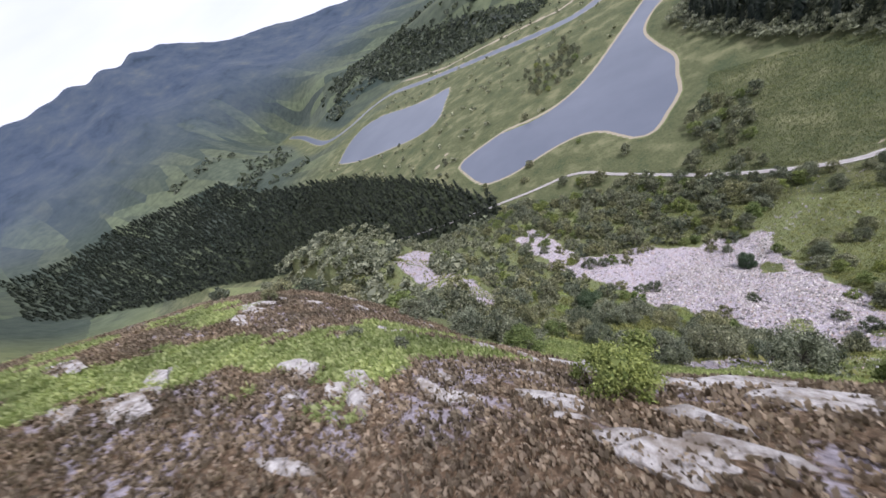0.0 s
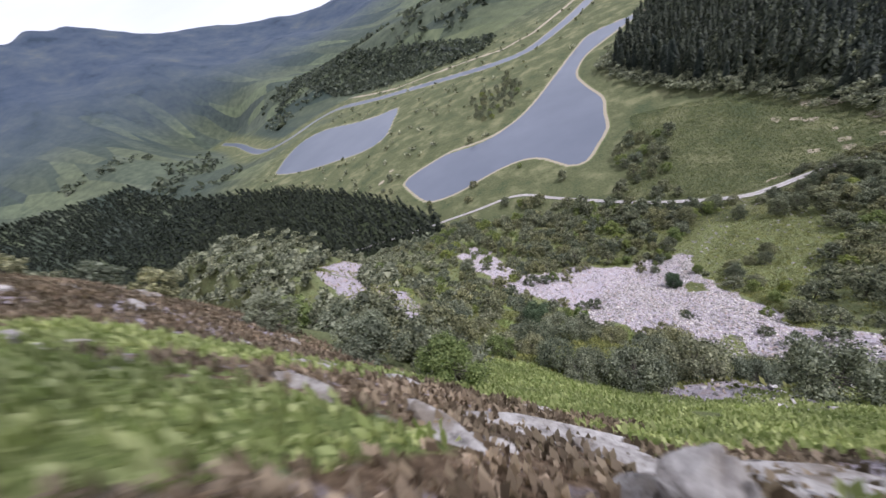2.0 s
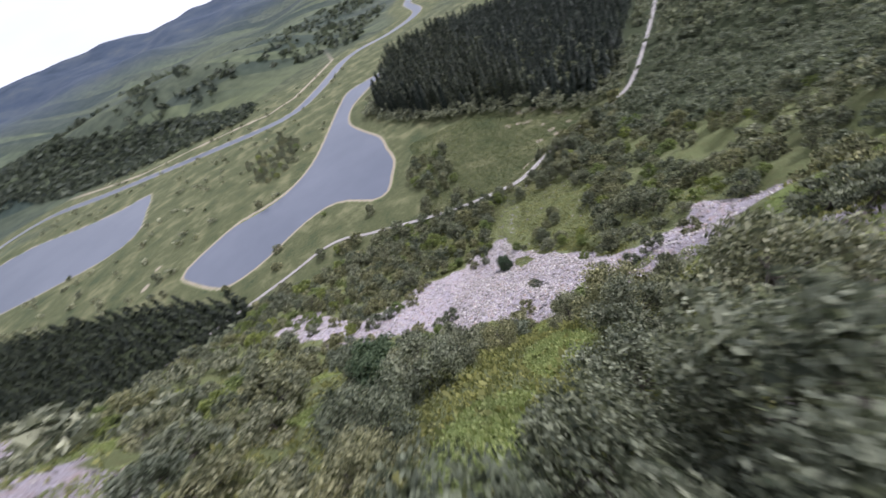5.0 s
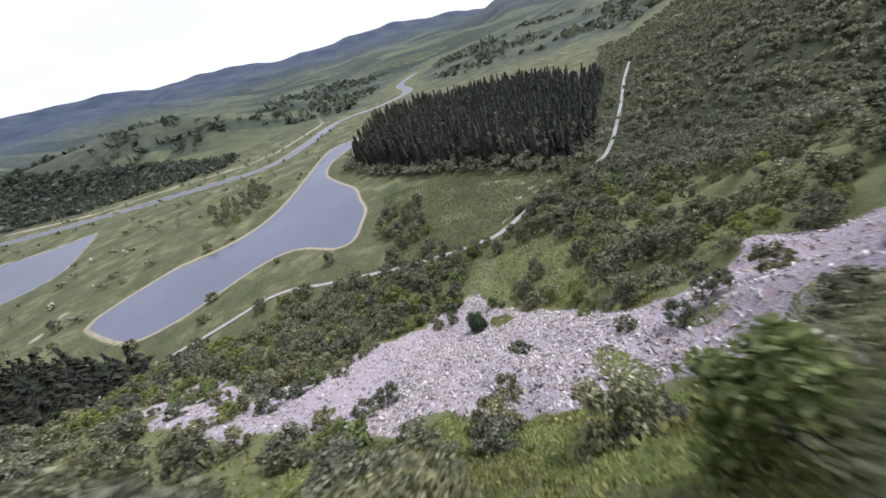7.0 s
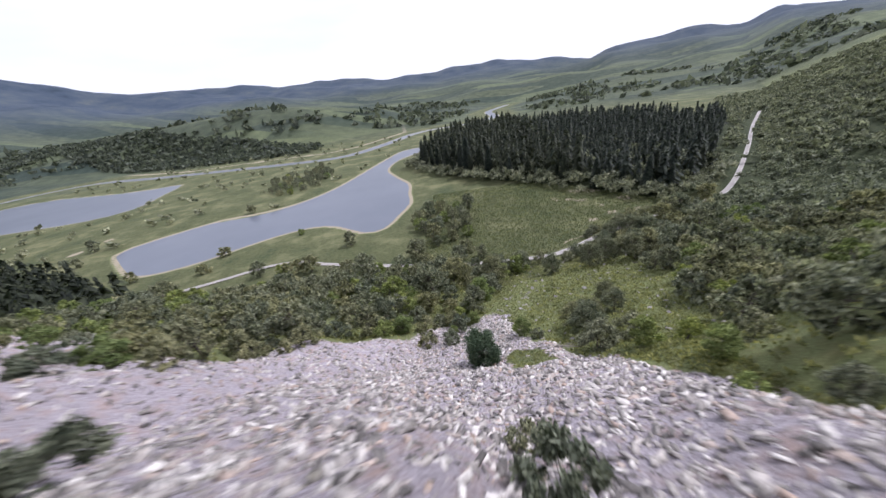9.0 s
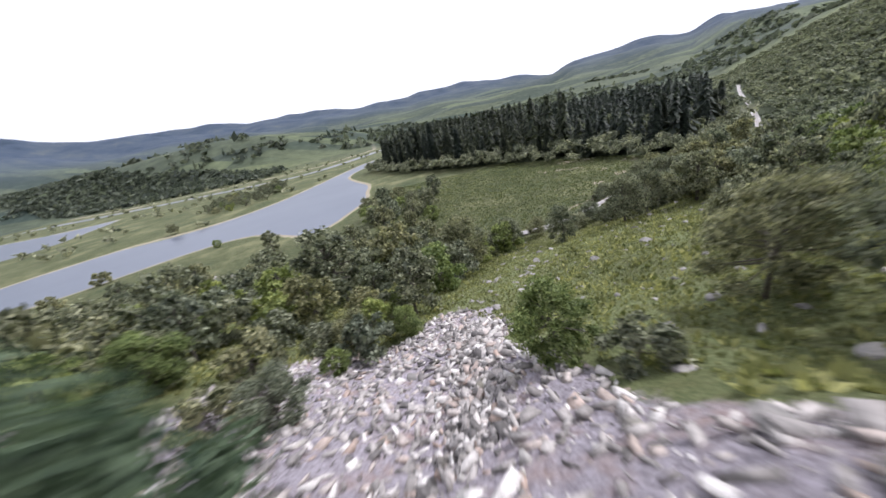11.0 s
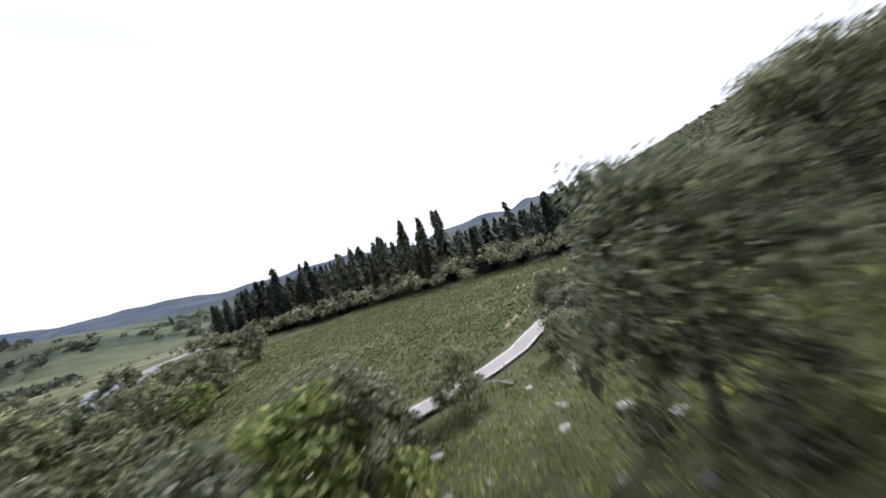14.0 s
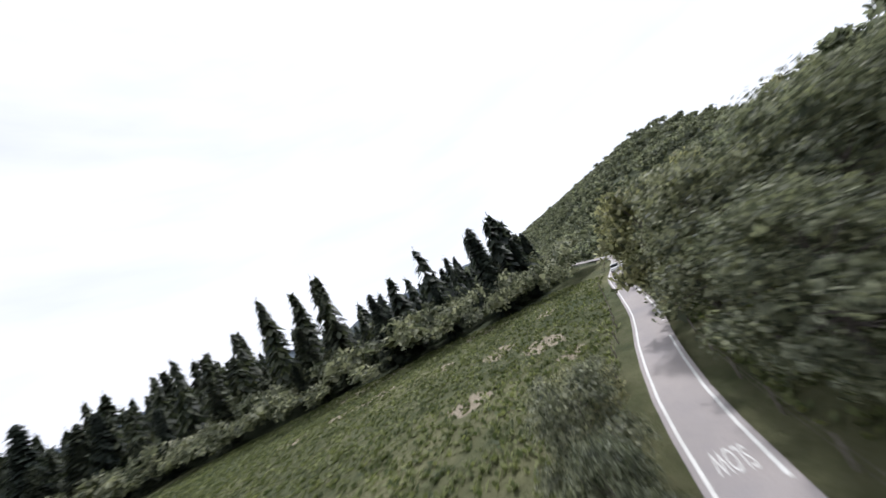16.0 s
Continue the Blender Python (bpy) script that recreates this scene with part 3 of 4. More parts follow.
def spruce_tree(name, seed, tall, wide, mat, sprays=1500):
    rng = np.random.RandomState(seed)
    root = new(name)
    bm = bmesh.new()
    limb(bm, (0, 0, -0.6), (0, 0, tall * 0.97), tall * 0.016, tall * 0.002)
    t = rng.uniform(0.06, 1, sprays) ** 0.85
    t = np.sort(np.round(t * 22) / 22 + rng.normal(scale=0.008, size=sprays))
    an = rng.uniform(0, 6.283, sprays)
    lobe = 0.75 + 0.25 * np.sin(an * 5 + t * 40)
    reach = wide * 0.5 * (1.03 - t) ** 0.8 * lobe * rng.uniform(0.35, 1, sprays)
    p = np.stack([np.cos(an) * reach, np.sin(an) * reach, tall * t - reach * 0.28], -1)
    out = np.stack([np.cos(an), np.sin(an), -0.45 + 0 * an], -1)
    side = np.stack([-np.sin(an), np.cos(an), 0.1 * rng.normal(size=sprays)], -1)
    s = (wide * rng.uniform(0.07, 0.13, sprays))[:, None]
    v = np.stack([p - out * s * 0.6, p + side * s * 0.5, p + out * s * 1.2, p - side * s * 0.5], 1).reshape(-1, 3)
    me = bpy.data.meshes.new("trunk")
    bm.to_mesh(me)
    bm.free()
    me.materials.append(BARK)
    a = new("trunk", me)
    a.parent = root
    b = new("crown", grid_mesh("crown", v, np.arange(sprays * 4).reshape(-1, 4), [mat]))
    b.parent = root
    return root


def ground_pose(x, y, scale=1.0, turn=0.0, sink=0.0):
    return Matrix.Translation((x, y, float(ground_z(x, y)) - sink)) @ Matrix.Rotation(turn, 4, "Z") @ Matrix.Diagonal((scale, scale, scale, 1))


def scatter(rng, n, box, ok, gap):
    """Random spots in a box, no two nearer than gap, where ok(x, y) holds."""
    cell, out = {}, []
    xs, ys = rng.uniform(box[0], box[1], n), rng.uniform(box[2], box[3], n)
    keep = ok(xs, ys)
    for x, y in zip(xs[keep], ys[keep]):
        k = (int(x // gap), int(y // gap))
        if any((x - a) ** 2 + (y - b) ** 2 < gap * gap for i in (-1, 0, 1) for j in (-1, 0, 1) for a, b in cell.get((k[0] + i, k[1] + j), ())):
            continue
        cell.setdefault(k, []).append((x, y))
        out.append((x, y))
    return out


def path_distance(x, y):
    """Distance in plan from the line that the camera flies low along."""
    return line_distance(x, y, FLIGHT)


FLIGHT = [(7, 28), (9.4, 50), (10.5, 67.5), (12, 78), (15, 89), (20, 100), (33, 125), (50, 146), (58, 155)]
# near kinds: fine leaves; slope kinds: fewer, larger sprays
NEAR = [broadleaf("birch_tree", 11, 11.0, 7.6, BIRCH, 3400, 0.23, 24, 0.5), broadleaf("birch_tree", 12, 8.5, 6.8, BIRCH, 3000, 0.23, 20, 0.3),
        broadleaf("willow_tree", 14, 6.0, 6.4, WILLOW, 2800, 0.21, 18, 0.1, 0.1), broadleaf("rowan_tree", 15, 6.6, 5.4, ROWAN, 2600, 0.21, 18, 0.0, 0.1)]
SLOPE = [broadleaf("birch_tree", 21, 10.5, 8.0, BIRCH, 1400, 0.31, 20, 0.4), broadleaf("birch_tree", 22, 8.5, 7.6, BIRCH, 1300, 0.31, 18, 0.2),
         broadleaf("willow_tree", 23, 6.4, 7.4, WILLOW, 1300, 0.31, 17, 0.1, 0.1), broadleaf("rowan_tree", 24, 6.8, 5.8, ROWAN, 1100, 0.3, 16, 0.0, 0.1),
         broadleaf("birch_tree", 25, 9.4, 7.0, BIRCH, 1300, 0.31, 19, 0.5)]
TEXTS = {"birch_tree": "grey-green birch tree with a ragged drooping crown on the slope", "willow_tree": "low silvery-green willow with a rounded crown on the hillside",
         "rowan_tree": "fresh green rowan tree with a bushy crown among rocks"}
for ob in (*NEAR, *SLOPE):
    tagged(ob, TEXTS[ob.name.split(".")[0]], "tree", "hillside trees")
CLOSE = [broadleaf("birch_tree", 61, 11.0, 7.6, BIRCH, 11000, 0.115, 34, 0.5), broadleaf("birch_tree", 62, 8.5, 6.8, BIRCH, 9000, 0.115, 28, 0.3),
         broadleaf("willow_tree", 64, 6.0, 6.4, WILLOW, 8500, 0.11, 26, 0.1, 0.1), broadleaf("rowan_tree", 65, 6.6, 5.4, ROWAN, 8500, 0.11, 26, 0.0, 0.1)]
for ob in CLOSE:
    tagged(ob, TEXTS[ob.name.split(".")[0]], "tree", "hillside trees")
placed = set()


def put(ob, m):
    """The first use moves the thing itself, later ones copy it."""
    if ob.name in placed:
        return copy_thing(ob, m @ Matrix.Diagonal((1 / ob.scale[0], 1 / ob.scale[1], 1 / ob.scale[2], 1)))
    placed.add(ob.name)
    ob.matrix_basis = m
    return ob


GRASSY = [(8, 70), (10, 100), (24, 124), (46, 134), (64, 122), (62, 88), (44, 58), (24, 50), (14, 60)]


GLADE = [(57, 12), (33, -19), (17, -31), (3, -38), (-2, -39.5), (-1.5, -35.5), (4, -32), (14, -22), (28, -8)]


def slope_ok(x, y):
    dens = sstep(-0.5, 0.35, waves(x, y, 40, 31))
    dive = line_distance(x, y, [(-7, -36), (-3.5, -18), (0, -8), (5, 10), (9, 35)]) > np.where(y < -24, 5.5, 3.5)
    open_slope = (area_distance(x, y, [(-8, 88), (-8, 126), (20, 138), (60, 136), (60, 80)]) > 0) | (np.random.RandomState(15).uniform(0, 1, len(x)) < 0.16)
    glade = (area_distance(x, y, GLADE) > 0.8) | (np.random.RandomState(16).uniform(0, 1, len(x)) < 0.1)
    free = dive & glade & open_slope & (area_distance(x, y, SCREE) > 1.5) & (area_distance(x, y, SCREE_WEST) > 0) & (area_distance(x, y, SCREE_UPPER) > 0) & (line_distance(x, y, ROAD) > 6.0) & (path_distance(x, y) > 8.0) & (area_distance(x, y, GRASSY) > 0)
    u = y + np.where(x < 0, 0, -0.0027 * x**2)
    r = np.random.RandomState(5).uniform(0, 1, len(x))
    upper = (u < 14) & (r < 0.8) | (u >= 14) & (r < np.where(x > 12, 0.08 + 0.6 * dens, 0.2 + 0.8 * dens))
    return free & upper & (u > np.where(x < -14, -47, -40)) & (u < 138)


rng = np.random.RandomState(77)
spots = scatter(rng, 6000, (-150, 120, -12, 152), slope_ok, 5.0) + scatter(rng, 4200, (-48, 60, -60, -13), slope_ok, 3.9)
spots.sort(key=lambda q: min(path_distance(*q), 0.55 * math.hypot(q[0] + 4, q[1] + 26), 0.5 * abs(q[1] - 132) + 8))
rest = spots[560:]
UPPER = [(-2, -58), (-2, -24), (-2, -2), (4, 35)]
for x, y in spots[:560]:
    under = float(line_distance(x, y, UPPER))
    near = min(path_distance(x, y), math.hypot(x + 3, y + 26) * 0.8 + 2) < 28
    bank = CLOSE if math.hypot(x + 4, y + 30) < 12 else NEAR if near else SLOPE
    ob = bank[int(rng.choice(len(bank), p=[0.12, 0.18, 0.45, 0.25] if near else [0.14, 0.16, 0.34, 0.22, 0.14]))]
    up = 0.74 if y < 30 else 0.95 if y < 95 else 1.2
    if y < 36 and under < 12:
        ob = bank[2 + int(rng.uniform() < 0.2)]
        up = 0.84
    put(ob, ground_pose(x, y, up * rng.uniform(0.55, 1.1), rng.uniform(0, 6.28), 0.2))
for k, x, y, sc in ((3, 1.9, -55.6, 0.46), (3, -8.6, -50.4, 0.5), (2, -11.8, -48.2, 0.72), (2, -16.5, -49.4, 0.7), (2, -21, -50.6, 0.5), (2, -6.7, -41.2, 0.55), (2, -2.7, -38.8, 0.72), (1, -9.4, -40.3, 0.5), (1, -6, -38.4, 0.55),
                    (2, 8.7, -39.6, 0.8), (2, -3.6, -36, 0.62), (3, -14, -41, 0.5), (1, -19, -40, 0.62)):
    put(CLOSE[k], ground_pose(x, y, sc, x, 0.2))
for x, y, sc in ((-30, -55, 0.3), (-36, -58.5, 0.28), (-27, -52, 0.4), (-33, -53, 0.45), (-40, -55, 0.5), (-25.5, -57, 0.22), (-11, -57.5, 0.14), (-7.4, -57.2, 0.12)):
    put(NEAR[2], ground_pose(x, y, sc, x, 0.1))

# single trees that the low flight passes
for k, x, y, sc in ((0, 25, 57.4, 0.8), (1, 24.2, 63, 0.75), (3, 13.6, 62.4, 0.62), (2, 31, 70, 0.7), (1, 38, 80, 0.8), (0, 49.6, 117.4, 1.0), (0, 66.3, 118, 1.1), (1, 67, 137, 0.8), (0, 13.8, 116.4, 1.22), (1, 24.5, 132.4, 1.1), (1, 29, 139.5, 0.8), (0, 57, 121, 1.0), (1, 74, 122, 1.2),
                    (0, 36, 118.7, 0.86), (1, 36.5, 139.5, 0.7), (1, 5.5, 124.5, 0.9), (0, 0, 138, 0.9), (2, -7, 139, 0.9), (3, 1.4, 85.8, 0.55), (2, -2, 78, 0.7), (3, 3.6, 79, 0.55), (1, -2.5, 132.5, 0.9), (1, 2.5, 128, 0.75),
                    (1, 66, 161.2, 0.5), (2, 53.5, 142.6, 1.0), (1, 70, 150.5, 0.85), (0, 64, 143, 0.85), (2, 56, 135, 1.0), (0, 77, 141, 0.85), (2, 48, 138, 0.8), (1, 74.2, 155.9, 1.0), (0, 80.2, 159, 1.05), (0, 87.3, 162.4, 1.1), (1, 95.2, 165.8, 1.2),
                    (0, 108, 171, 1.25), (1, 123, 178.6, 1.25), (0, 140, 185, 1.25), (0, 83, 152.5, 1.15), (1, 92, 156.5, 1.15), (0, 103, 163, 1.2), (0, 117, 171, 1.25), (0, 86, 148, 1.1), (2, 69.3, 164.4, 0.8), (2, 72.6, 166.2, 0.6), (2, 77, 168, 0.4),
                    (2, -2, 64, 0.6), (3, -14, 70, 0.8), (1, 36, 70, 0.7), (2, -22, 124, 1.0), (0, -12, 118, 0.9)):
    put((CLOSE if path_distance(x, y) < 30 else NEAR)[k], ground_pose(x, y, sc, x * 1.7, 0.2))
holly = tagged(broadleaf("holly_tree", 31, 7.6, 6.2, HOLLY, 13000, 0.12, 36, 0.0, 0.06), "dense dark green holly tree growing out of the scree", "tree")
holly.matrix_basis = ground_pose(4.9, 50.6, 0.95, 0.4, 0.3)
copy_thing(holly, ground_pose(-19.2, -22.2, 0.8, 2.0, 0.2) @ Matrix.Diagonal((1 / 0.95, 1 / 0.95, 1 / 0.95, 1)))
for x, y, sc in ((-27.9, 12.6, 0.5), (-22.4, 14, 0.55), (-19.8, 17.3, 0.6), (0.3, 4, 0.42), (6.1, 14, 0.4), (21.7, 8.5, 0.4), (25, 2.5, 0.5), (30, 3.2, 0.6), (38, 2, 0.6), (5.6, 18.5, 0.25), (-52, 30, 0.6), (16, 60, 0.35), (-8, 66, 0.5)):
    put(SLOPE[2], ground_pose(x, y, sc, x, 0.1))
in_scree = lambda x, y: (area_distance(x, y, SCREE) < 0) & (waves(x, y, 15, 97) > 0.22) & (path_distance(x, y) > 8) & (y > 22) & (np.hypot(x + 8, y - 45) > 26)
for x, y in scatter(rng, 700, (-106, 60, 18, 84), in_scree, 3.6):
    put(SLOPE[int(rng.choice([2, 2, 3]))], ground_pose(x, y, rng.uniform(0.35, 0.75), rng.uniform(0, 6.28), 0.1))


def thicket(name, spots, seed, tall, wide, quads, size, mat, conifer=False, label="", category="wood"):
    """Many far trees as one mesh of leaf sprays."""
    rg = np.random.RandomState(seed)
    protos = []
    for k in range(5):
        if conifer:
            t = rg.uniform(0.05, 1, quads) ** 0.8
            an = rg.uniform(0, 6.283, quads)
            rr = 0.5 * (1.05 - t) * rg.uniform(0.5, 1, quads)
            p = np.stack([np.cos(an) * rr * wide, np.sin(an) * rr * wide, t * tall], -1)
            o = np.stack([np.cos(an), np.sin(an), -0.9 + 0 * an], -1)
            sd = np.stack([-np.sin(an), np.cos(an), 0 * an], -1)
            s = (size * rg.uniform(0.7, 1.3, quads))[:, None]
            v = np.stack([p - o * s, p + sd * s * 0.6, p + o * s, p - sd * s * 0.6], 1)
            v[-1] = [(-0.25, 0, tall * 0.8), (0.25, 0, tall * 0.8), (0.05, 0.05, tall * 1.08), (-0.05, 0, tall * 1.08)]
        else:
            n = 6
            cs = rg.normal(size=(n, 3)) * (wide * 0.24, wide * 0.24, tall * 0.14) + (0, 0, tall * 0.55)
            v = leaf_cloud(rg, cs, np.full(n, wide * 0.27), quads, size, 0.9)[0].reshape(-1, 4, 3)
        protos.append(v)
    pts = np.array(spots)
    z = ground_z(pts[:, 0], pts[:, 1])
    out = []
    for i, (px, py) in enumerate(pts):
        a, s = rg.uniform(0, 6.283), rg.uniform(0.65, 1.25)
        g = s * rg.uniform(0.75, 1.4)
        c, d = math.cos(a) * g, math.sin(a) * g
        v = protos[rg.randint(5)]
        out.append(np.stack([v[..., 0] * c - v[..., 1] * d + px, v[..., 0] * d + v[..., 1] * c + py, v[..., 2] * s + z[i] - 0.3], -1))
    v = np.concatenate(out).reshape(-1, 3)
    ob = new(name, grid_mesh(name, v, np.arange(len(v)).reshape(-1, 4), [mat]))
    return tagged(ob, label, category, kind="stuff")


thicket("hillside_scrub", rest, 40, 6.4, 5.6, 300, 0.36, WILLOW, False, "birch and willow scrub covering the hillside")


shoulder = lambda x, y: (area_distance(x, y, SCREE_WEST) > 1.5) & (y - 0.32 * x > -34) & (line_distance(x, y, UPPER) > 40)
thicket("shoulder_scrub", scatter(np.random.RandomState(17), 4200, (-150, -38, -58, -6), shoulder, 4.0), 39, 5.2, 5.4, 170, 0.42, WILLOW, False, "birch and willow scrub on the steep shoulder of the hill")


def within(outline, grow=0.0):
    return lambda x, y: area_distance(x, y, outline) < grow


rng = np.random.RandomState(91)
thicket("plantation_wood", scatter(rng, 16000, (-700, -155, 0, 310), within(PLANTATION), 6.2), 41, 13, 6.4, 30, 1.7, DARKENED_SPRUCE, True, "dark even-aged conifer plantation at the foot of the hill")
thicket("far_plantation_wood", scatter(rng, 20000, (-2200, -700, -360, 400), within(PLANTATION), 11.5), 38, 15, 13, 26, 3.4, DARKENED_SPRUCE, True, "far end of the dark conifer plantation on the lower slope")


def crag_ok(x, y):
    r = np.random.RandomState(6).uniform(0, 1, len(x))
    d = x - 105 - 0.75 * (y - 150)
    return (d > 0) & (x > 112) & (line_distance(x, y, ROAD) > 7) & (r < 0.36 + 0.6 * sstep(-0.7, 0.1, waves(x, y, 60, 33))) & (area_distance(x, y, SPRUCES) > 0)


low_part = lambda x, y: np.hypot(x - 110, y - 165) < 150
hill_spots = np.array(scatter(rng, 18000, (110, 720, -60, 720), crag_ok, 6.6))
by_road = low_part(hill_spots[:, 0], hill_spots[:, 1])
thicket("roadside_wood", hill_spots[by_road], 49, 8.4, 8.6, 420, 0.42, BIRCH, False, "grey-green birch wood on the bank above the road")
thicket("hill_wood", hill_spots[~by_road], 42, 7.0, 9.5, 130, 0.8, BIRCH, False, "grey-green birch wood covering the steep hill beside the road")
wood_spots = np.array(scatter(rng, 9000, (-50, 330, 200, 720), within(SPRUCES, -8), 7.0))
thicket("spruce_wood", wood_spots[wood_spots[:, 0] < 105], 43, 31, 13, 140, 1.4, SPRUCE, True, "dense dark spruce wood behind the meadow")
thicket("low_spruce_wood", wood_spots[wood_spots[:, 0] >= 105], 53, 23, 11, 130, 1.3, SPRUCE, True, "uneven dark spruce wood beside the road")
thicket("mixed_wood", scatter(rng, 900, (-50, 200, 200, 480), within(SPRUCES, -1), 10), 50, 15, 11, 260, 0.7, BIRCH, False, "tall birches mixed into the front of the spruce wood")
thicket("knoll_wood", scatter(rng, 9000, (-1600, -320, 790, 1340), within(KNOLL_WOOD), 10.5), 44, 12, 15, 26, 3.0, FAR_LEAVES, False, "grey-green wood on the low hill across the river")
far_ok = lambda x, y: (waves(x * 0.8 + y * 0.6, (y * 0.8 - x * 0.6) * 2.2, 700, 35) > -0.12) & (shore_far(x, y) > 120) & (np.hypot(x, y) > 1150) & (np.hypot(x, y) < 2100)
thicket("valley_wood", scatter(rng, 14000, (-3300, 1800, 300, 3300), far_ok, 21), 45, 12, 27, 16, 5.5, FAR_LEAVES, False, "distant woods and shelter belts on the valley sides")
lowtrees = lambda x, y: (shore(x, y) > 6) & (np.random.RandomState(8).uniform(0, 1, len(x)) < 0.25 + 0.9 * sstep(0.0, 0.8, waves(x, y, 130, 36)))
thicket("moor_scrub", scatter(rng, 700, (-800, -100, 220, 900), lowtrees, 16), 46, 6, 6.5, 40, 1.0, WILLOW, False, "scattered low bushes on the valley grassland")
edge = lambda x, y: (area_distance(x, y, SPRUCES) > -7) & (area_distance(x, y, SPRUCES) < 13) & (y < 480) & (line_distance(x, y, ROAD) > 6)
thicket("wood_fringe", scatter(rng, 3000, (-60, 190, 185, 480), edge, 5.5), 47, 11, 10, 260, 0.55, WILLOW, False, "pale birch and willow scrub along the edge of the spruce wood")
left_hill = lambda x, y: (area_distance(x, y, PLANTATION) > 6) & (y + 0.0009 * x**2 > 0) & (y < 110) & (line_distance(x, y, ROAD) > 6) & (area_distance(x, y, SCREE) > 4) & (waves(x, y, 50, 37) > -0.3)
thicket("slope_scrub", scatter(rng, 2600, (-420, -150, -60, 120), left_hill, 7), 48, 7, 7.5, 60, 0.9, BIRCH, False, "birch scrub covering the lower hillside")

SPRUCE_TREES = [tagged(spruce_tree("spruce_tree", 51, 31, 12.5, SPRUCE, 3000), "tall dark spruce tree at the edge of the wood", "tree", "spruces"),
                tagged(spruce_tree("spruce_tree", 52, 25, 11.5, SPRUCE, 2600), "dark spruce tree with drooping branches", "tree", "spruces")]
front = lambda x, y: (area_distance(x, y, SPRUCES) < 0) & (area_distance(x, y, SPRUCES) > -14) & (y < 480)
for x, y in scatter(rng, 1500, (-60, 190, 200, 480), front, 7.6):
    put(SPRUCE_TREES[int(rng.randint(2))], ground_pose(x, y, rng.uniform(0.5, 1.0) * (1.22 if x < 85 else 1.0), rng.uniform(0, 6.28), 0.3))

# copses on the valley floor
island = [(-262, 447), (-206, 352), (-188, 355), (-162, 390), (-162, 440), (-211, 526)]
clump = [(-27, 240), (8, 232), (8, 183), (-12, 170), (-28, 189)]
bank = lambda x, y: (np.abs(area_distance(x, y, big_s) - 7) < 4) & (x < -150) | (np.abs(area_distance(x, y, big_s) - 26) < 12) & (y < 240)
verge = lambda x, y: (line_distance(x, y, ROAD) > 6) & (line_distance(x, y, ROAD) < 15) & (x > -115) & (x < 12) & (path_distance(x, y) > 8)
for ok, box, n, gap, sc in ((within(island), (-265, -160, 350, 528), 240, 10, 1.2), (within(clump), (-30, 10, 168, 242), 130, 7.5, 1.15), (bank, (-320, 0, 160, 620), 220, 18, 1.0),
                            (verge, (-115, 45, 120, 165), 200, 6, 1.2)):
    for x, y in scatter(rng, n, box, ok, gap):
        if shore(np.array([x]), np.array([y]))[0] > 2:
            put(SLOPE[int(rng.choice(5))], ground_pose(x, y, sc * rng.uniform(0.6, 1.15), rng.uniform(0, 6.28), 0.2))


# ---- stones ----
def stone_shape(rg, flat=0.6):
    v = np.array([(a, b, c) for a in (-1, 1) for b in (-1, 1) for c in (-1, 1)], float) * rg.uniform(0.3, 1.0, (8, 3))
    return v * (1.5, rg.uniform(0.35, 0.85), flat * rg.uniform(0.25, 0.8))


CUBE = np.array([(0, 1, 3, 2), (4, 6, 7, 5), (0, 4, 5, 1), (2, 3, 7, 6), (0, 2, 6, 4), (1, 5, 7, 3)])


def stones(name, pts, lo, hi, seed, label, power=2.2):
    rg = np.random.RandomState(seed)
    pts = np.array(pts)
    z = ground_z(pts[:, 0], pts[:, 1])
    vs = []
    for (px, py), pz in zip(pts, z):
        s = lo + (hi - lo) * rg.uniform() ** power
        m = np.array(Euler((rg.uniform(-0.5, 0.5), rg.uniform(-0.5, 0.5), rg.uniform(0, 6.28))).to_matrix())
        vs.append(stone_shape(rg) @ m.T * s + (px, py, pz + s * 0.2))
    v = np.concatenate(vs)
    f = (CUBE[None] + (np.arange(len(pts)) * 8)[:, None, None]).reshape(-1, 4)
    return tagged(new(name, grid_mesh(name, v, f, [ROCK])), label, "stones", kind="stuff")


rg = np.random.RandomState(61)
px, py = rg.uniform(-110, 64, 120000), rg.uniform(-14, 86, 120000)
keep = (area_distance(px, py, SCREE) + 1.5 * waves(px, py, 12, 22) < 0) & (area_distance(px, py, TURF) + 0.8 * waves(px, py, 5, 94) > 0)
sp = np.stack([px[keep], py[keep]], -1)
close = line_distance(sp[:, 0], sp[:, 1], [(-1, -4), (9, 50), (11, 80)]) < 24
stones("scree", np.concatenate([sp[~close][:9000], sp[close][:22000]]), 0.07, 0.42, 62, "pale grey and pinkish scree of loose angular stones")
tx, ty = rg.normal(0, 1.0, 1500), rg.uniform(58, 77, 1500)
stones("scree_tongue", np.stack([tx + np.interp(ty, [58, 68, 78], [8.8, 9.8, 10.2]), ty], -1), 0.1, 0.45, 63, "narrow tongue of grey stones running down the grass")
ux, uy = rg.uniform(-110, 40, 26000), rg.uniform(-45, 2, 26000)
uk = (area_distance(ux, uy, SCREE_WEST) + 2.5 * waves(ux, uy, 11, 95) < 0) | (area_distance(ux, uy, SCREE_UPPER) + 1.5 * waves(ux, uy, 7, 93) < 0)
stones("upper_scree", np.stack([ux[uk], uy[uk]], -1)[:6000], 0.06, 0.3, 64, "small patches of grey stones between the hillside trees")


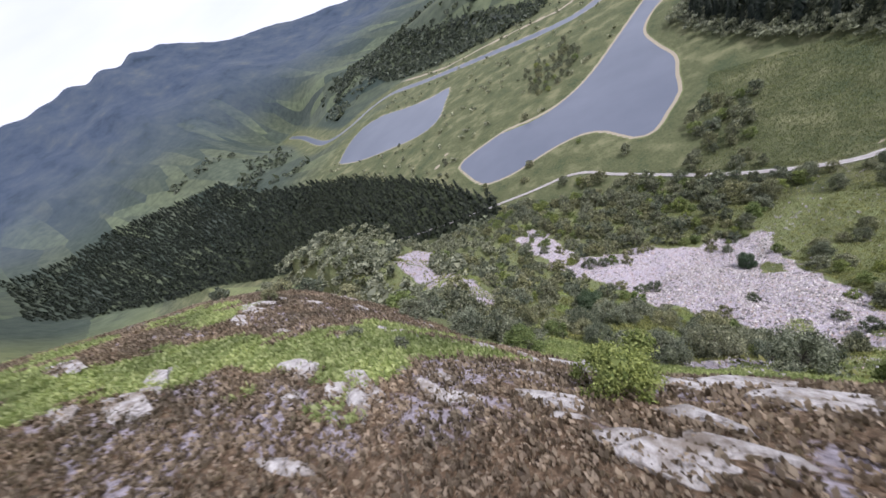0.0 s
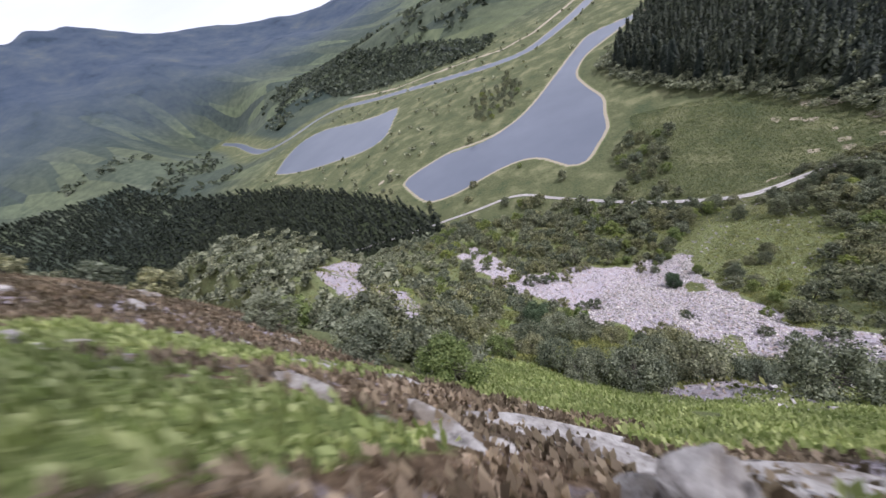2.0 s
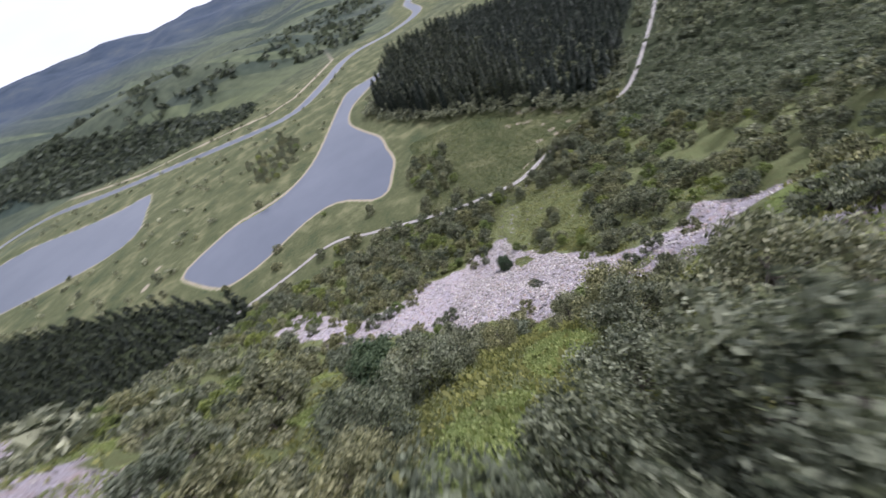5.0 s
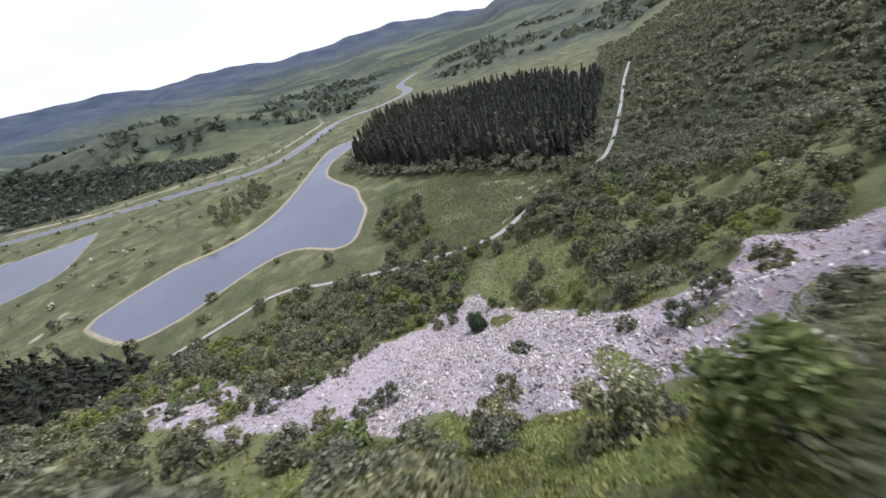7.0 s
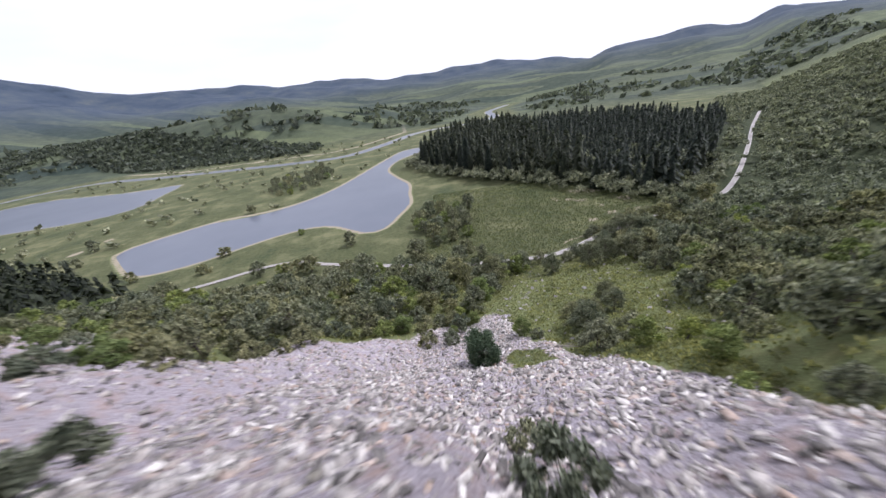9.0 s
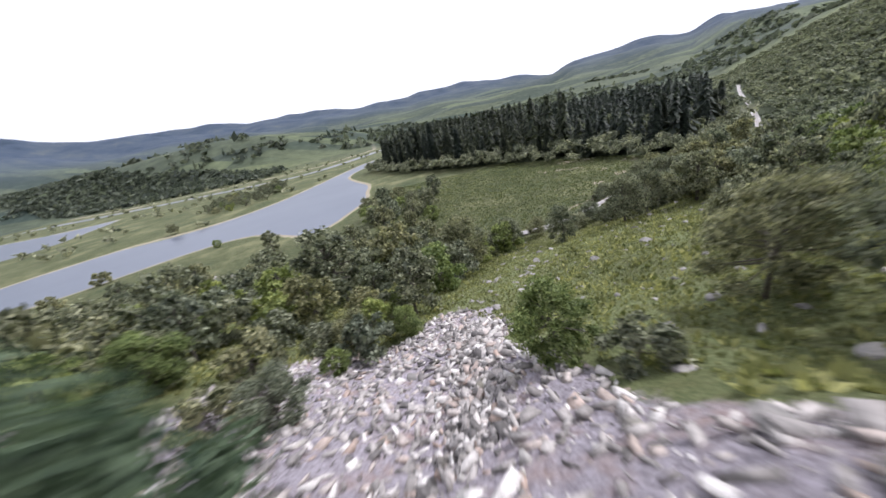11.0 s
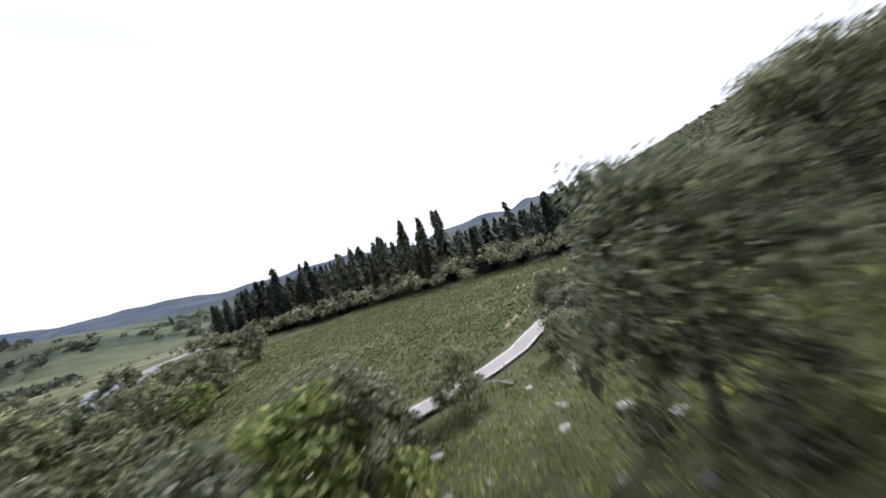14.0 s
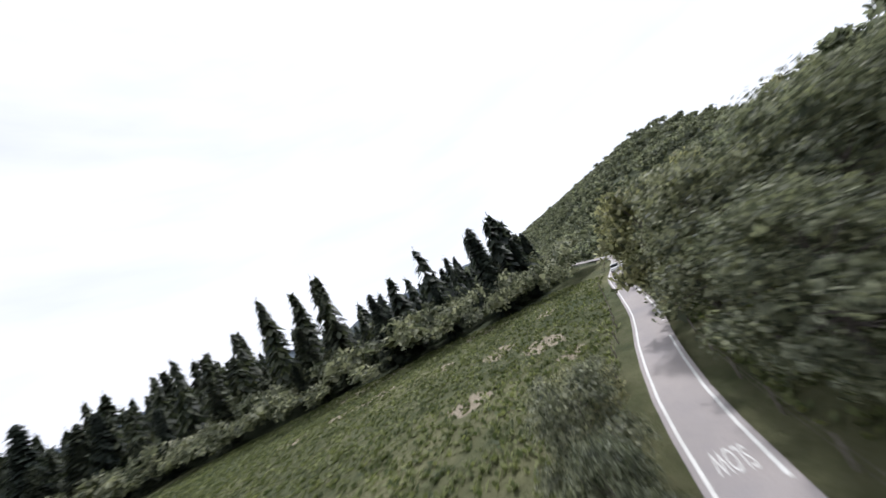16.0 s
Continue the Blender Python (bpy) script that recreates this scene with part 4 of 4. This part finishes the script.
def boulder(name, seed, size, label):
    bm = bmesh.new()
    bmesh.ops.create_icosphere(bm, subdivisions=2, radius=1)
    rgb = np.random.RandomState(seed)
    cuts = [(Vector(rgb.normal(size=3)).normalized(), rgb.uniform(0.32, 0.7)) for _ in range(11)]
    for v in bm.verts:
        for nrm, d in cuts:
            over = v.co.dot(nrm) - d
            if over > 0:
                v.co -= nrm * over
        v.co = Vector((v.co.x * size * 1.5, v.co.y * size * 0.95, v.co.z * size * 0.75))
    me = bpy.data.meshes.new(name)
    bm.to_mesh(me)
    bm.free()
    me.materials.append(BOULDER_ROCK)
    return tagged(new(name, me), label, "rock", "boulders")


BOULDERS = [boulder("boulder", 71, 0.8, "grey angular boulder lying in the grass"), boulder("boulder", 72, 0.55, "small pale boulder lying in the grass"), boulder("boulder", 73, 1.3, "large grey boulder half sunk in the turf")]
grass_ok = lambda x, y: (area_distance(x, y, GRASSY) < 6) | (path_distance(x, y) < 9) & (y > 78) & (y < 140)
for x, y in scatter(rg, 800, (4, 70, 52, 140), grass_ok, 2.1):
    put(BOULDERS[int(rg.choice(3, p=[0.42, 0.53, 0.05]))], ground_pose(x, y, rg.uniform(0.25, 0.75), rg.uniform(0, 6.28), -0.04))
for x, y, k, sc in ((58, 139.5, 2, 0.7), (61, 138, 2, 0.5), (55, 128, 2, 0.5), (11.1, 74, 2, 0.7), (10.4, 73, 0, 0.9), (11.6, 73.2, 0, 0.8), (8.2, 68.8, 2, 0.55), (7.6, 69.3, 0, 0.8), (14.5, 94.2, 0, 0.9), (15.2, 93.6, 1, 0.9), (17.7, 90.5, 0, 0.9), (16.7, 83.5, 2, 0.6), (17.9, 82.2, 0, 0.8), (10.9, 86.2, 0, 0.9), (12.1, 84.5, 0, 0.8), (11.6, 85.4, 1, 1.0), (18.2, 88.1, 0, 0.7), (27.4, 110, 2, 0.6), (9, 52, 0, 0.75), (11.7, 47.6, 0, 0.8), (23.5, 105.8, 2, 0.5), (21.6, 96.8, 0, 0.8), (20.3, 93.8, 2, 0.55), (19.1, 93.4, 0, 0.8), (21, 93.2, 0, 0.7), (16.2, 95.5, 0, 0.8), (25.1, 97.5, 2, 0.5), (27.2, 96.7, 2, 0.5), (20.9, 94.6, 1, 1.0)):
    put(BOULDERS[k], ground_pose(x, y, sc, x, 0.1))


def ledge(name, seed, size, label):
    """A long cracked slab with an uneven rim, flat side up."""
    bm = bmesh.new()
    bmesh.ops.create_icosphere(bm, subdivisions=4, radius=1)
    rgb = np.random.RandomState(seed)
    cuts = [(Vector(rgb.normal(size=3)).normalized(), rgb.uniform(0.5, 0.85)) for _ in range(14)]
    co = np.array([v.co for v in bm.verts])
    rough = 1 + 0.16 * waves(co[:, 0] * 2.2 + co[:, 2], co[:, 1] * 3, 1.6, seed) + 0.07 * waves(co[:, 0] * 3, co[:, 1] * 3 + co[:, 2], 0.6, seed + 1)
    for v, g in zip(bm.verts, rough):
        v.co *= float(g)
        for nrm, d in cuts:
            over = v.co.dot(nrm) - d
            if over > 0:
                v.co -= nrm * over * 0.9
        v.co = Vector((v.co.x * size * 1.3, v.co.y * size * 0.62, v.co.z * size * 0.4))
    me = bpy.data.meshes.new(name)
    bm.to_mesh(me)
    bm.free()
    me.materials.append(LEDGE)
    return tagged(new(name, me), label, "rock", "rock outcrops")


def slope_pose(x, y, turn, sink):
    """A pose that lies along the slope, its long side level."""
    e = 1.0
    n = Vector((float(ground_z(x - e, y) - ground_z(x + e, y)), float(ground_z(x, y - e) - ground_z(x, y + e)), 2 * e)).normalized()
    n = (n + Vector((0, 0, 0.35))).normalized()
    q = Vector((0, 0, 1)).rotation_difference(n)
    return Matrix.Translation((x, y, float(ground_z(x, y)) - sink)) @ q.to_matrix().to_4x4() @ Matrix.Rotation(turn, 4, "Z")


OUTCROPS = [ledge("rock_outcrop", 75, 1.5, "pale grey rock outcrop showing through the heather"), ledge("rock_outcrop", 76, 2.4, "broad weathered rock ledge in the heather"), ledge("rock_outcrop", 77, 1.0, "small pale rock ledge in the heather")]
top_ok = lambda x, y: (y < -51) & (y > -76) & (waves(x * 0.4, y + x * 0.3, 12, 38) > 0.2) & (bracken_zone(x, y) < 0.5)
for x, y in scatter(rg, 900, (-100, 40, -82, -50), top_ok, 2.2):
    put(OUTCROPS[int(rg.choice(3, p=[0.3, 0.1, 0.6]))], slope_pose(x, y, rg.uniform(-0.5, 0.5), 0.14) @ Matrix.Diagonal((rg.uniform(0.4, 1.1), rg.uniform(0.35, 0.8), rg.uniform(0.4, 0.8), 1)))
for x, y, sz in ((-15.9, -63.9, 0.9), (-14.6, -65.2, 0.9), (-16, -66.4, 0.8), (-17.5, -68.3, 0.8), (-9.8, -60.6, 0.8), (-6.6, -60, 0.8), (-2.6, -58.6, 0.7), (0.9, -57.7, 0.8), (2.8, -58, 0.9), (4.8, -53.6, 1.0), (3.4, -54.4, 0.8), (7.6, -55, 1.1),
                 (5.8, -57, 1.2), (9.4, -55.6, 1.1), (-24.3, -67, 0.8), (-37, -64.6, 0.9), (-24.5, -58.4, 1.0), (-27, -53, 1.0), (-23.2, -60, 0.8), (-15.9, -59.2, 0.7), (-14.8, -53.2, 0.6), (-10.7, -53.4, 0.6), (-11, -56, 0.7), (-2.9, -54.4, 0.7), (-0.6, -53.6, 0.7), (-12.6, -50.8, 0.5), (1.4, -53.2, 0.8), (-1, -44.3, 0.5), (-14.6, -45.2, 0.6)):
    for k in range(3):
        put(OUTCROPS[int(rg.randint(2))], slope_pose(x + rg.uniform(-1.2, 1.2) * sz, y + rg.uniform(-0.5, 0.5) * sz, rg.uniform(-0.4, 0.4), 0.15) @ Matrix.Diagonal((sz * rg.uniform(0.4, 0.8), sz * rg.uniform(0.4, 0.7), sz * rg.uniform(0.4, 0.7), 1)))
for dx, dy, up, sx, sy, sz in ((0, 0, 0.1, 0.36, 0.62, 1.0), (0.12, -0.06, 0.55, 0.32, 0.55, 0.8), (-0.04, 0.06, 0.95, 0.28, 0.46, 0.7), (-0.5, -0.1, 0.1, 0.3, 0.42, 0.7), (0.1, 0.3, 0.15, 0.26, 0.5, 0.8), (0.3, -0.2, 0.2, 0.3, 0.4, 0.9)):
    put(OUTCROPS[0], ground_pose(-0.2 + dx, -54.3 + dy, 1, 1.2 + dx, -up) @ Matrix.Diagonal((sx, sy, sz, 1)))


# ---- low plants ----
def tufts(name, pts, seed, tall, wide, quads, mat, label, category):
    """Tufts of narrow upright blades."""
    rg2 = np.random.RandomState(seed)
    pts = np.array(pts)
    n = len(pts)
    z = ground_z(pts[:, 0], pts[:, 1])
    s = rg2.uniform(0.6, 1.35, (n, 1))
    an = rg2.uniform(0, 6.283, (n, quads))
    out = rg2.uniform(0.15, 1.0, (n, quads)) * wide * s
    base = np.stack([pts[:, :1] + np.cos(an) * out * 0.35, pts[:, 1:] + np.sin(an) * out * 0.35, z[:, None] - 0.06 + 0 * an], -1)
    tip = base + np.stack([np.cos(an) * out, np.sin(an) * out, tall * s * rg2.uniform(0.5, 1.1, (n, quads))], -1)
    side = np.stack([-np.sin(an), np.cos(an), 0 * an], -1) * (wide * 0.28 * s)[..., None]
    mid = base * 0.5 + tip * 0.5 + (0, 0, tall * 0.12)
    v = np.stack([base - side * 0.5, mid - side, tip, mid + side], 2).reshape(-1, 3)
    return tagged(new(name, grid_mesh(name, v, np.arange(len(v)).reshape(-1, 4), [mat])), label, category, kind="stuff")


def field(n, box, ok, seed):
    rr = np.random.RandomState(seed)
    x, y = rr.uniform(box[0], box[1], n), rr.uniform(box[2], box[3], n)
    k = ok(x, y)
    return np.stack([x[k], y[k]], -1)


on_heath = lambda x, y: (bracken_zone(x, y) < 0.5) & (y < -50)
tufts("heather", field(70000, (-50, 24, -78, -49), on_heath, 81), 82, 0.24, 0.2, 7, HEATHER, "dry brown heather on the hilltop", "heather")
tufts("bracken", field(230000, (-56, 30, -80, 8), lambda x, y: bracken_zone(x, y) > 0.35, 83), 84, 0.28, 0.19, 6, BRACKEN, "bright green bracken on the hillside", "bracken")
off_scree = lambda x, y: ((area_distance(x, y, SCREE) > 1) | (area_distance(x, y, TURF) < 0)) & (line_distance(x, y, ROAD) > 3)
tufts("hill_grass", field(90000, (-45, 75, 40, 150), lambda x, y: off_scree(x, y) & (path_distance(x, y) < 45), 85), 86, 0.27, 0.2, 5, GRASS, "rough green hillside grass", "grass")
tufts("meadow_grass", field(36000, (-20, 130, 145, 280), lambda x, y: (line_distance(x, y, ROAD) > 3) & (area_distance(x, y, SPRUCES) > 0) & (shore(x, y) > 5), 87), 88, 0.4, 0.5, 5, MEADOW, "tussocky meadow grass beside the road", "grass")
tufts("dive_grass", field(70000, (-26, 32, -44, 42), lambda x, y: (area_distance(x, y, SCREE) > 0.5) & (area_distance(x, y, SCREE_UPPER) > 0) & (bracken_zone(x, y) < 0.5), 96), 98, 0.3, 0.22, 5, GRASS, "rough grass and young bracken between the hillside shrubs", "grass")
tufts("understory", field(16000, (-100, 60, -40, 135), lambda x, y: (area_distance(x, y, SCREE) > 0) & (path_distance(x, y) > 6), 89), 90, 0.5, 0.5, 6, GRASS, "rough grass and ferns under the hillside trees", "ferns")


# ---- roadside ----
def part(name, bm, mat, parent, label=""):
    me = bpy.data.meshes.new(name)
    bm.to_mesh(me)
    bm.free()
    me.materials.append(mat)
    ob = new(name, me)
    ob.parent = parent
    return tagged(ob, label)


def box(bm, cx, cy, cz, sx, sy, sz, bevel=0.0):
    r = bmesh.ops.create_cube(bm, size=1)
    for w in r["verts"]:
        w.co = Vector((cx + w.co.x * sx, cy + w.co.y * sy, cz + w.co.z * sz))
    if bevel:
        bmesh.ops.bevel(bm, geom=list({e for w in r["verts"] for e in w.link_edges}), offset=bevel, segments=1, affect="EDGES")


font = bpy.data.curves.new("road_word", "FONT")
font.body, font.size, font.align_x, font.align_y = "SLOW", 1.0, "CENTER", "CENTER"
font.extrude = 0.002
font.materials.append(WHITE_PAINT)
word = new("road_word", font)
k90 = int(np.argmin(np.hypot(road_s[:, 0] - 71.2, road_s[:, 1] - 160.2)))
head = math.atan2(*(road_s[k90 + 1] - road_s[k90 - 1])[::-1])
word.matrix_basis = Matrix.Translation((70.9, 160.35, float(road_z[k90]) + 0.03)) @ Matrix.Rotation(head + math.pi / 2, 4, "Z") @ Matrix.Diagonal((0.46, 1.9, 1, 1))
tagged(word, "white painted word SLOW on the asphalt", "road marking", kind="structure")

bm = bmesh.new()
limb(bm, (0, 0, -0.4), (0.02, 0, 1.15), 0.06, 0.05, 7)
bm.faces.new([w for w in bm.verts if w.co.z > 1][::1][:7])
me = bpy.data.meshes.new("fence_post")
bm.to_mesh(me)
bm.free()
me.materials.append(FENCEWOOD)
post = tagged(new("fence_post", me), "weathered wooden fence post beside the road", "fence post", "fence posts")
for off in (road_half + 1.6, -road_half - 1.3):
    ln = offset_line(off)
    for i in range(0, len(ln)):
        if 20 < ln[i][0] < 160 and i % 1 == 0:
            put(post, ground_pose(ln[i][0], ln[i][1], 1.0, i, 0))
for off in (road_half + 1.6, -road_half - 1.3):
    ln = np.array([q for q in offset_line(off) if 20 < q[0] < 160])
    for up in (0.45, 0.95):
        cu = bpy.data.curves.new("fence_wire", "CURVE")
        cu.dimensions, cu.bevel_depth = "3D", 0.008
        spn = cu.splines.new("POLY")
        spn.points.add(len(ln) - 1)
        for w, (a, b) in zip(spn.points, ln):
            w.co = (a, b, float(ground_z(a, b)) + up, 1)
        cu.materials.append(FENCEWOOD)
        tagged(new("fence_wire", cu), "thin fence wire strung between roadside posts", "wire", kind="structure")

gate = tagged(new("field_gate"), "grey metal field gate standing half open beside the road", "gate")
METAL = simple("galvanised_metal", (0.35, 0.36, 0.37), (0.55, 0.56, 0.57), 12, 0.45, 0.1, 0.005)
METAL.node_tree.nodes["Principled BSDF"].inputs["Metallic"].default_value = 0.7
for k in range(5):
    bm = bmesh.new()
    box(bm, 1.4, 0, 0.25 + k * 0.22, 2.8, 0.04, 0.05, 0.01)
    part("rail", bm, METAL, gate)
for xx in (0, 1.4, 2.8):
    bm = bmesh.new()
    box(bm, xx, 0, 0.68, 0.06, 0.06, 1.1, 0.01)
    part("upright", bm, METAL, gate)
for xx in (-0.25, 3.1):
    bm = bmesh.new()
    box(bm, xx, 0, 0.5, 0.16, 0.16, 1.7, 0.02)
    part("gate_post", bm, FENCEWOOD, gate, "thick wooden gate post")
gate.matrix_basis = ground_pose(64.2, 162.4, 1, 0.35)
board = tagged(new("notice_board"), "plain grey notice board on two posts by the gate", "sign")
bm = bmesh.new()
box(bm, 0, 0, 1.3, 1.1, 0.05, 0.8, 0.01)
part("panel", bm, simple("painted_panel", (0.3, 0.32, 0.33), (0.45, 0.47, 0.48), 8), board)
for xx in (-0.45, 0.45):
    bm = bmesh.new()
    box(bm, xx, 0.05, 0.75, 0.09, 0.09, 1.9, 0.01)
    part("post", bm, FENCEWOOD, board)
board.matrix_basis = ground_pose(67, 161.2, 0.9, 2.0)


def car_at(x, y, turn):
    car = tagged(new("parked_car"), "small white car standing on the road", "car")
    paint = simple("white_car_paint", (0.75, 0.75, 0.76), (0.82, 0.82, 0.82), 2, 0.25, 0.02, 0.002)
    glass = simple("dark_car_glass", (0.02, 0.025, 0.03), (0.04, 0.045, 0.05), 2, 0.08, 0.02, 0.002)
    rubber = simple("tyre_rubber", (0.015, 0.015, 0.015), (0.03, 0.03, 0.03), 9, 0.9)
    bm = bmesh.new()
    box(bm, 0, 0, 0.62, 4.1, 1.72, 0.62, 0.14)
    part("body", bm, paint, car)
    bm = bmesh.new()
    box(bm, -0.2, 0, 1.18, 2.1, 1.5, 0.52, 0.16)
    part("cabin_glass", bm, glass, car, "dark glass cabin")
    bm = bmesh.new()
    box(bm, -0.2, 0, 1.45, 1.6, 1.35, 0.07, 0.03)
    part("roof", bm, paint, car)
    for sx in (-1.28, 1.3):
        for sy in (-0.8, 0.8):
            bm = bmesh.new()
            r = bmesh.ops.create_cone(bm, cap_ends=True, segments=18, radius1=0.32, radius2=0.32, depth=0.2)
            bmesh.ops.rotate(bm, verts=r["verts"], cent=(0, 0, 0), matrix=Matrix.Rotation(math.pi / 2, 3, "X"))
            bmesh.ops.translate(bm, verts=r["verts"], vec=(sx, sy, 0.32))
            wheel = part("wheel", bm, rubber, car)
            bm = bmesh.new()
            r = bmesh.ops.create_cone(bm, cap_ends=True, segments=14, radius1=0.2, radius2=0.17, depth=0.05)
            bmesh.ops.rotate(bm, verts=r["verts"], cent=(0, 0, 0), matrix=Matrix.Rotation(math.copysign(math.pi / 2, -sy), 3, "X"))
            bmesh.ops.translate(bm, verts=r["verts"], vec=(sx, sy * 1.15, 0.32))
            part("rim", bm, METAL, wheel, "grey metal rim")
    for sy in (-0.6, 0.6):
        bm = bmesh.new()
        box(bm, 2.04, sy, 0.72, 0.05, 0.34, 0.16, 0.02)
        part("headlight", bm, glass, car)
    k = int(np.argmin(np.hypot(road_s[:, 0] - x, road_s[:, 1] - y)))
    dd = road_s[k + 1] - road_s[k - 1]
    car.matrix_basis = Matrix.Translation((x, y, float(road_z[k]) + 0.01)) @ Matrix.Rotation(math.atan2(dd[1], dd[0]) + turn, 4, "Z")
    return car


car_at(127.6, 186.0, math.pi)

# fallen and dead wood
for nm, ax, ay, turn, ln, lab in (("fallen_log", 14.2, 50.2, -0.12, 6.5, "bleached fallen tree trunk lying across the stones"), ("dead_branches", 41, 139, 2.2, 4, "grey dead branches tangled beside the road"),
                                  ("dead_branches", 44, 134, 0.7, 5, "grey dead branches tangled beside the road"), ("fallen_log", 52, 121, 0.2, 6, "leaning dead trunk with bare grey branches")):
    rb = np.random.RandomState(int(ax * 10 + ay))
    dead = tagged(new(nm), lab, "dead wood")
    bm = bmesh.new()
    bend = rb.uniform(-0.4, 0.4)
    limb(bm, (0, 0, 0.15), (ln * 0.5, bend, 0.4), 0.18, 0.13, 8)
    limb(bm, (ln * 0.5, bend, 0.4), (ln, rb.uniform(-0.8, 0.8), 0.45), 0.13, 0.04, 7)
    part("trunk", bm, DEADWOOD, dead)
    for k in range(11):
        t = rb.uniform(0.3, 1)
        a = Vector((ln * t, bend * (1 - abs(2 * t - 1)), 0.36))
        b = a + Vector((rb.uniform(0.3, 1.5), rb.uniform(-1.3, 1.3), rb.uniform(-0.1, 0.7)))
        bm = bmesh.new()
        limb(bm, a, b, 0.055, 0.022, 5)
        limb(bm, b, b + Vector(rb.uniform(-0.5, 0.7, 3)), 0.016, 0.006, 4)
        part("branch", bm, DEADWOOD, dead)
    dead.matrix_basis = ground_pose(ax, ay, 1, turn, 0.05)

# farmhouses across the meadow
def house(x, y, turn, wide, deep, tall, label):
    hs = tagged(new("house"), label, "house")
    wallm = simple("whitewashed_wall", (0.6, 0.59, 0.56), (0.78, 0.77, 0.74), 3)
    slate = simple("slate_roof", (0.12, 0.125, 0.14), (0.22, 0.23, 0.25), 6)
    pane = simple("window_pane", (0.03, 0.035, 0.04), (0.06, 0.065, 0.07), 2, 0.1)
    bm = bmesh.new()
    box(bm, 0, 0, tall / 2 - 0.3, wide, deep, tall + 0.6)
    part("wall", bm, wallm, hs)
    bm = bmesh.new()
    vs = [bm.verts.new(p) for p in ((-wide / 2 - 0.3, -deep / 2 - 0.4, tall), (wide / 2 + 0.3, -deep / 2 - 0.4, tall), (wide / 2 + 0.3, deep / 2 + 0.4, tall), (-wide / 2 - 0.3, deep / 2 + 0.4, tall), (-wide / 2 - 0.3, 0, tall + deep * 0.45), (wide / 2 + 0.3, 0, tall + deep * 0.45))]
    for f in ((0, 1, 5, 4), (2, 3, 4, 5), (0, 4, 3), (1, 2, 5), (0, 3, 2, 1)):
        bm.faces.new([vs[i] for i in f])
    part("roof", bm, slate, hs)
    bm = bmesh.new()
    box(bm, wide / 2 - 0.5, 0, tall + deep * 0.45 + 0.3, 0.7, 0.7, 1.4)
    part("chimney", bm, wallm, hs)
    for k in range(4):
        bm = bmesh.new()
        box(bm, -wide / 2 + (k + 0.5) * wide / 4, -deep / 2 - 0.02, tall * 0.55, 1.0, 0.08, 1.2)
        part("window", bm, pane, hs)
    hs.matrix_basis = ground_pose(x, y, 1, turn, 0.1)


for x, y, turn in ((165, 512, 0.4), (182, 505, 0.5), (150, 530, 1.2)):
    house(x, y, turn, 14, 7, 4.5, "low white house with a slate roof among the spruces")
for x, y, turn in ((-1330, 1700, 0.3), (-1400, 1640, 1.0), (-700, 1900, 0.2), (-760, 1950, 0.9)):
    house(x, y, turn, 18, 8, 5.5, "distant white farmhouse with a slate roof")
